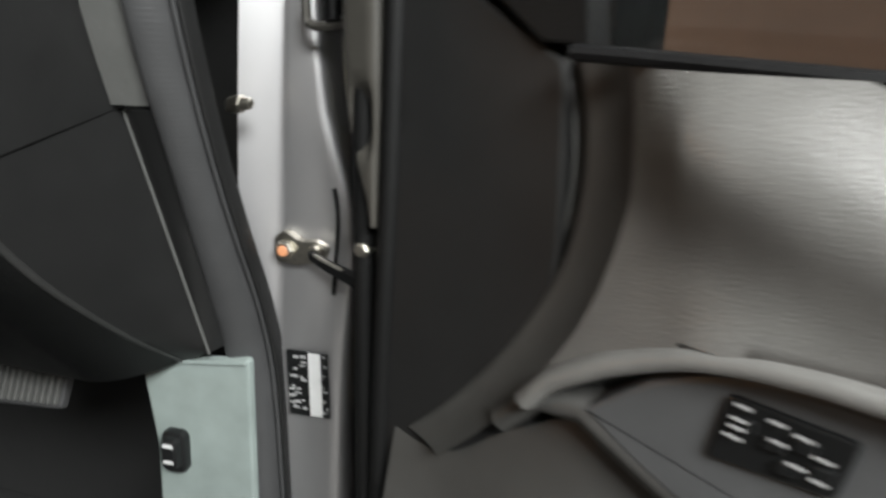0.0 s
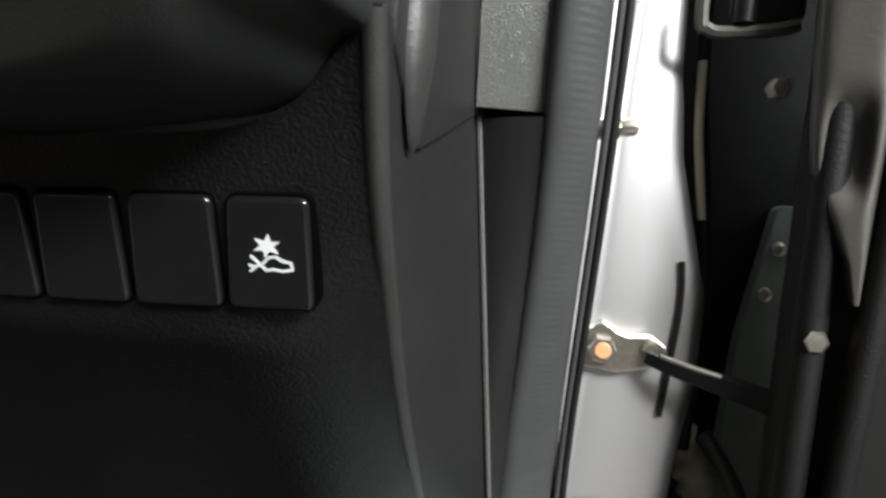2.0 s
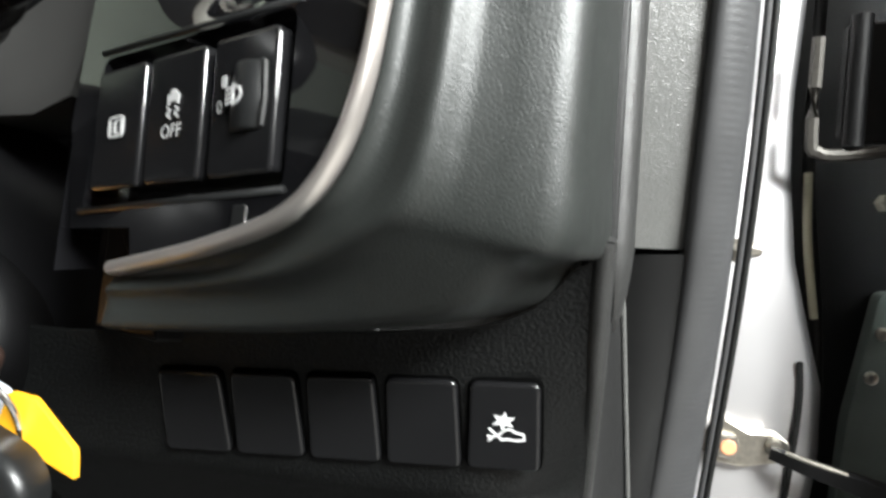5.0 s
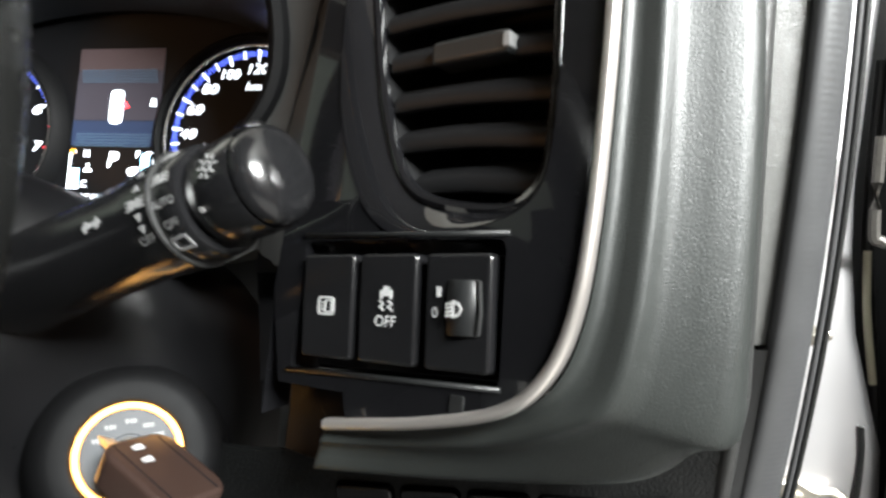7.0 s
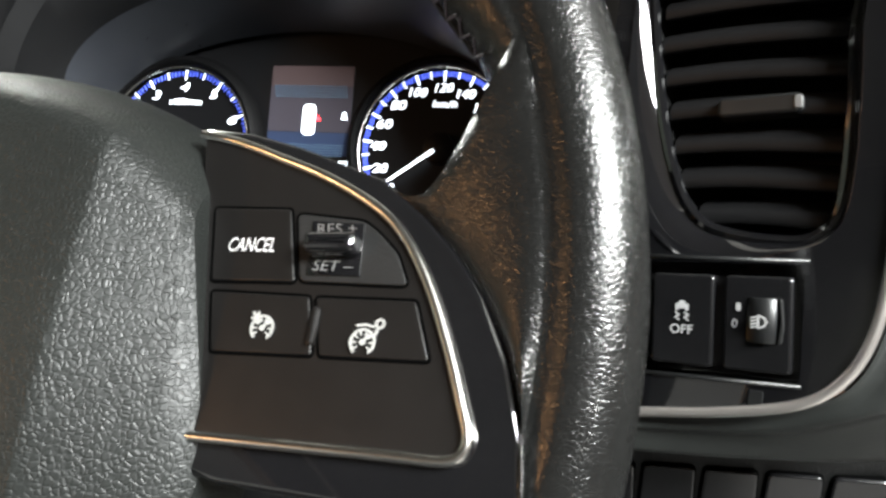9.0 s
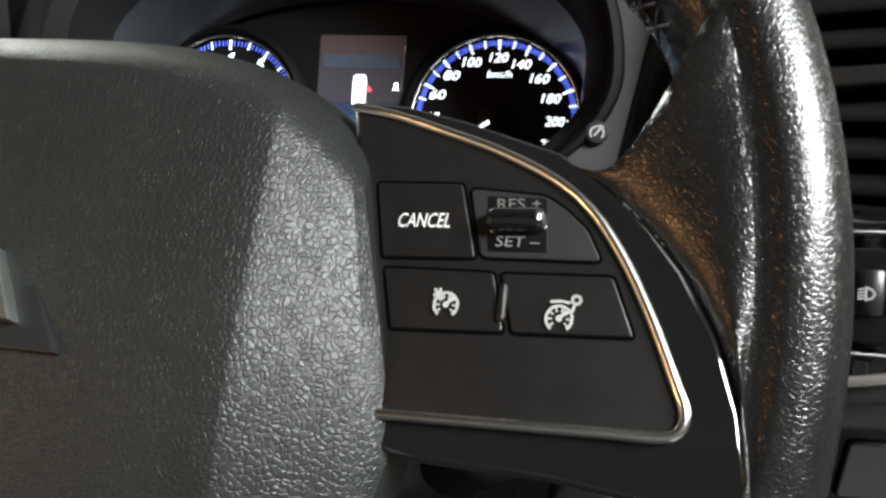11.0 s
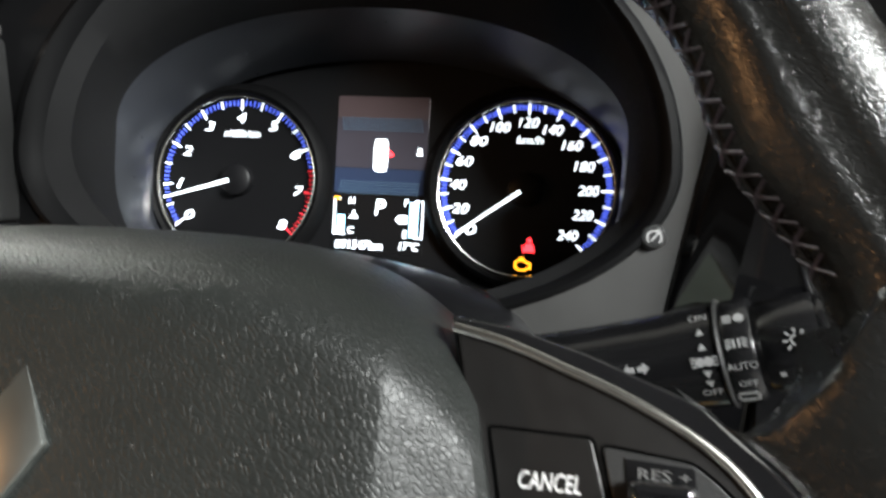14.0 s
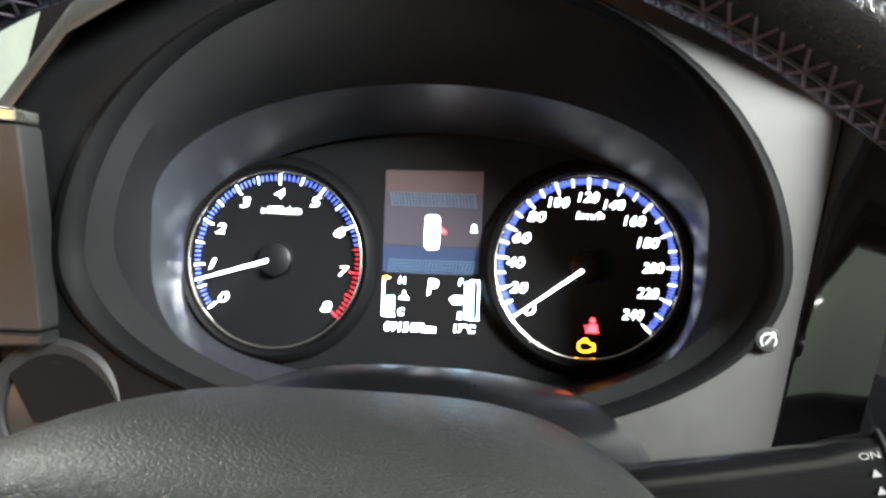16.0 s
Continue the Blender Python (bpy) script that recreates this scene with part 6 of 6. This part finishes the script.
setting("inner_wing", box((0.412, 0.668, 0.3), (0.62, 0.676, 1.3)), BLACKMETAL, "black inner wing panel behind the hinge", "panel")
FELT = thing("wing_liner", (0.47, 0.655, 0.93), "grey-green liner patch behind the door hinge", "liner")
part("sheet", slab(round_corners([(0.455, 0.80), (0.56, 0.80), (0.56, 1.030), (0.476, 1.030), (0.463, 0.95)], 0.006), basis((0, 0.656, 0), (1, 0, 0), (0, 0, 1), (0, -1, 0)), -0.010, 0.002, 0.001), LINING, FELT, "grey-green liner sheet")
for x, z in ((0.4790, 1.005), (0.4745, 0.978), (0.500, 0.895)):
    part("clip", lathe(basis((x, 0.6540, z), (1, 0, 0), (0, 0, 1), (0, -1, 0)), [(0.0042, -0.001), (0.0040, 0.0016), (0.0028, 0.0026), (0, 0.0028)], 14), METAL, FELT, "small plated clip")

# ---- footwell ----
KICK = thing("kick_panel", (0.31, 0.54, 0.6), "grey-green kick panel below the dash end", "panel")
km = basis((0.312, 0.540, 0.80), (0.995, 0.06, 0), (0, 0.05, 1), (0.06, -1, 0.05))
part("panel", slab(round_corners([(-0.036, -0.30), (0.046, -0.30), (0.042, 0.079), (-0.044, 0.068), (-0.034, 0.0)], 0.004), km, -0.004, 0.003, 0.002), LINING, KICK, "grey-green felt panel")
part("top_lip", slab(round_corners([(-0.041, 0.0655), (0.040, 0.0745), (0.040, 0.0778), (-0.042, 0.0688)], 0.001), km, 0.002, 0.0048, 0.001), LINING, KICK, "folded top edge")
lever = thing("bonnet_lever", (0.303, 0.525, 0.82), "black bonnet release lever with pale marks", "lever")
part("base", slab(rounded(0.020, 0.034, 0.006, -0.017, 0.000), km, 0.002, 0.010, 0.003), SMOOTH, lever, "black lever base")
part("handle", slab(rounded(0.014, 0.024, 0.004, -0.017, 0.002), km, 0.008, 0.016, 0.003), SMOOTH, lever, "black lever handle")
part("marks", bars(km, [box2(-0.017, 0.009, 0.008, 0.0028), box2(-0.017, -0.004, 0.008, 0.0022)], 0.0163), WHITE, lever, "pale marks")
PEDAL = thing("foot_pedal", (0.18, 0.53, 0.84), "black ribbed rubber foot pedal", "pedal")
dm = basis((0.170, 0.530, 0.838), (1, 0.05, 0.06), (0, 0.45, 0.9), (0, -0.9, 0.45))
part("pad", slab(rounded(0.070, 0.040, 0.004), dm, -0.006, 0.0, 0.002), RUBBER, PEDAL, "black rubber pedal pad")
for k in range(11):
    part("rib", slab(rounded(0.0030, 0.034, 0.001, -0.030 + 0.006 * k, 0.0), dm, -0.001, 0.0035, 0.001), WORNRUBBER, PEDAL)
part("arm", tube([(0.170, 0.535, 0.845), (0.170, 0.60, 0.92), (0.170, 0.66, 1.05)], 0.007, 10), BLACKMETAL, PEDAL, "black steel pedal arm")
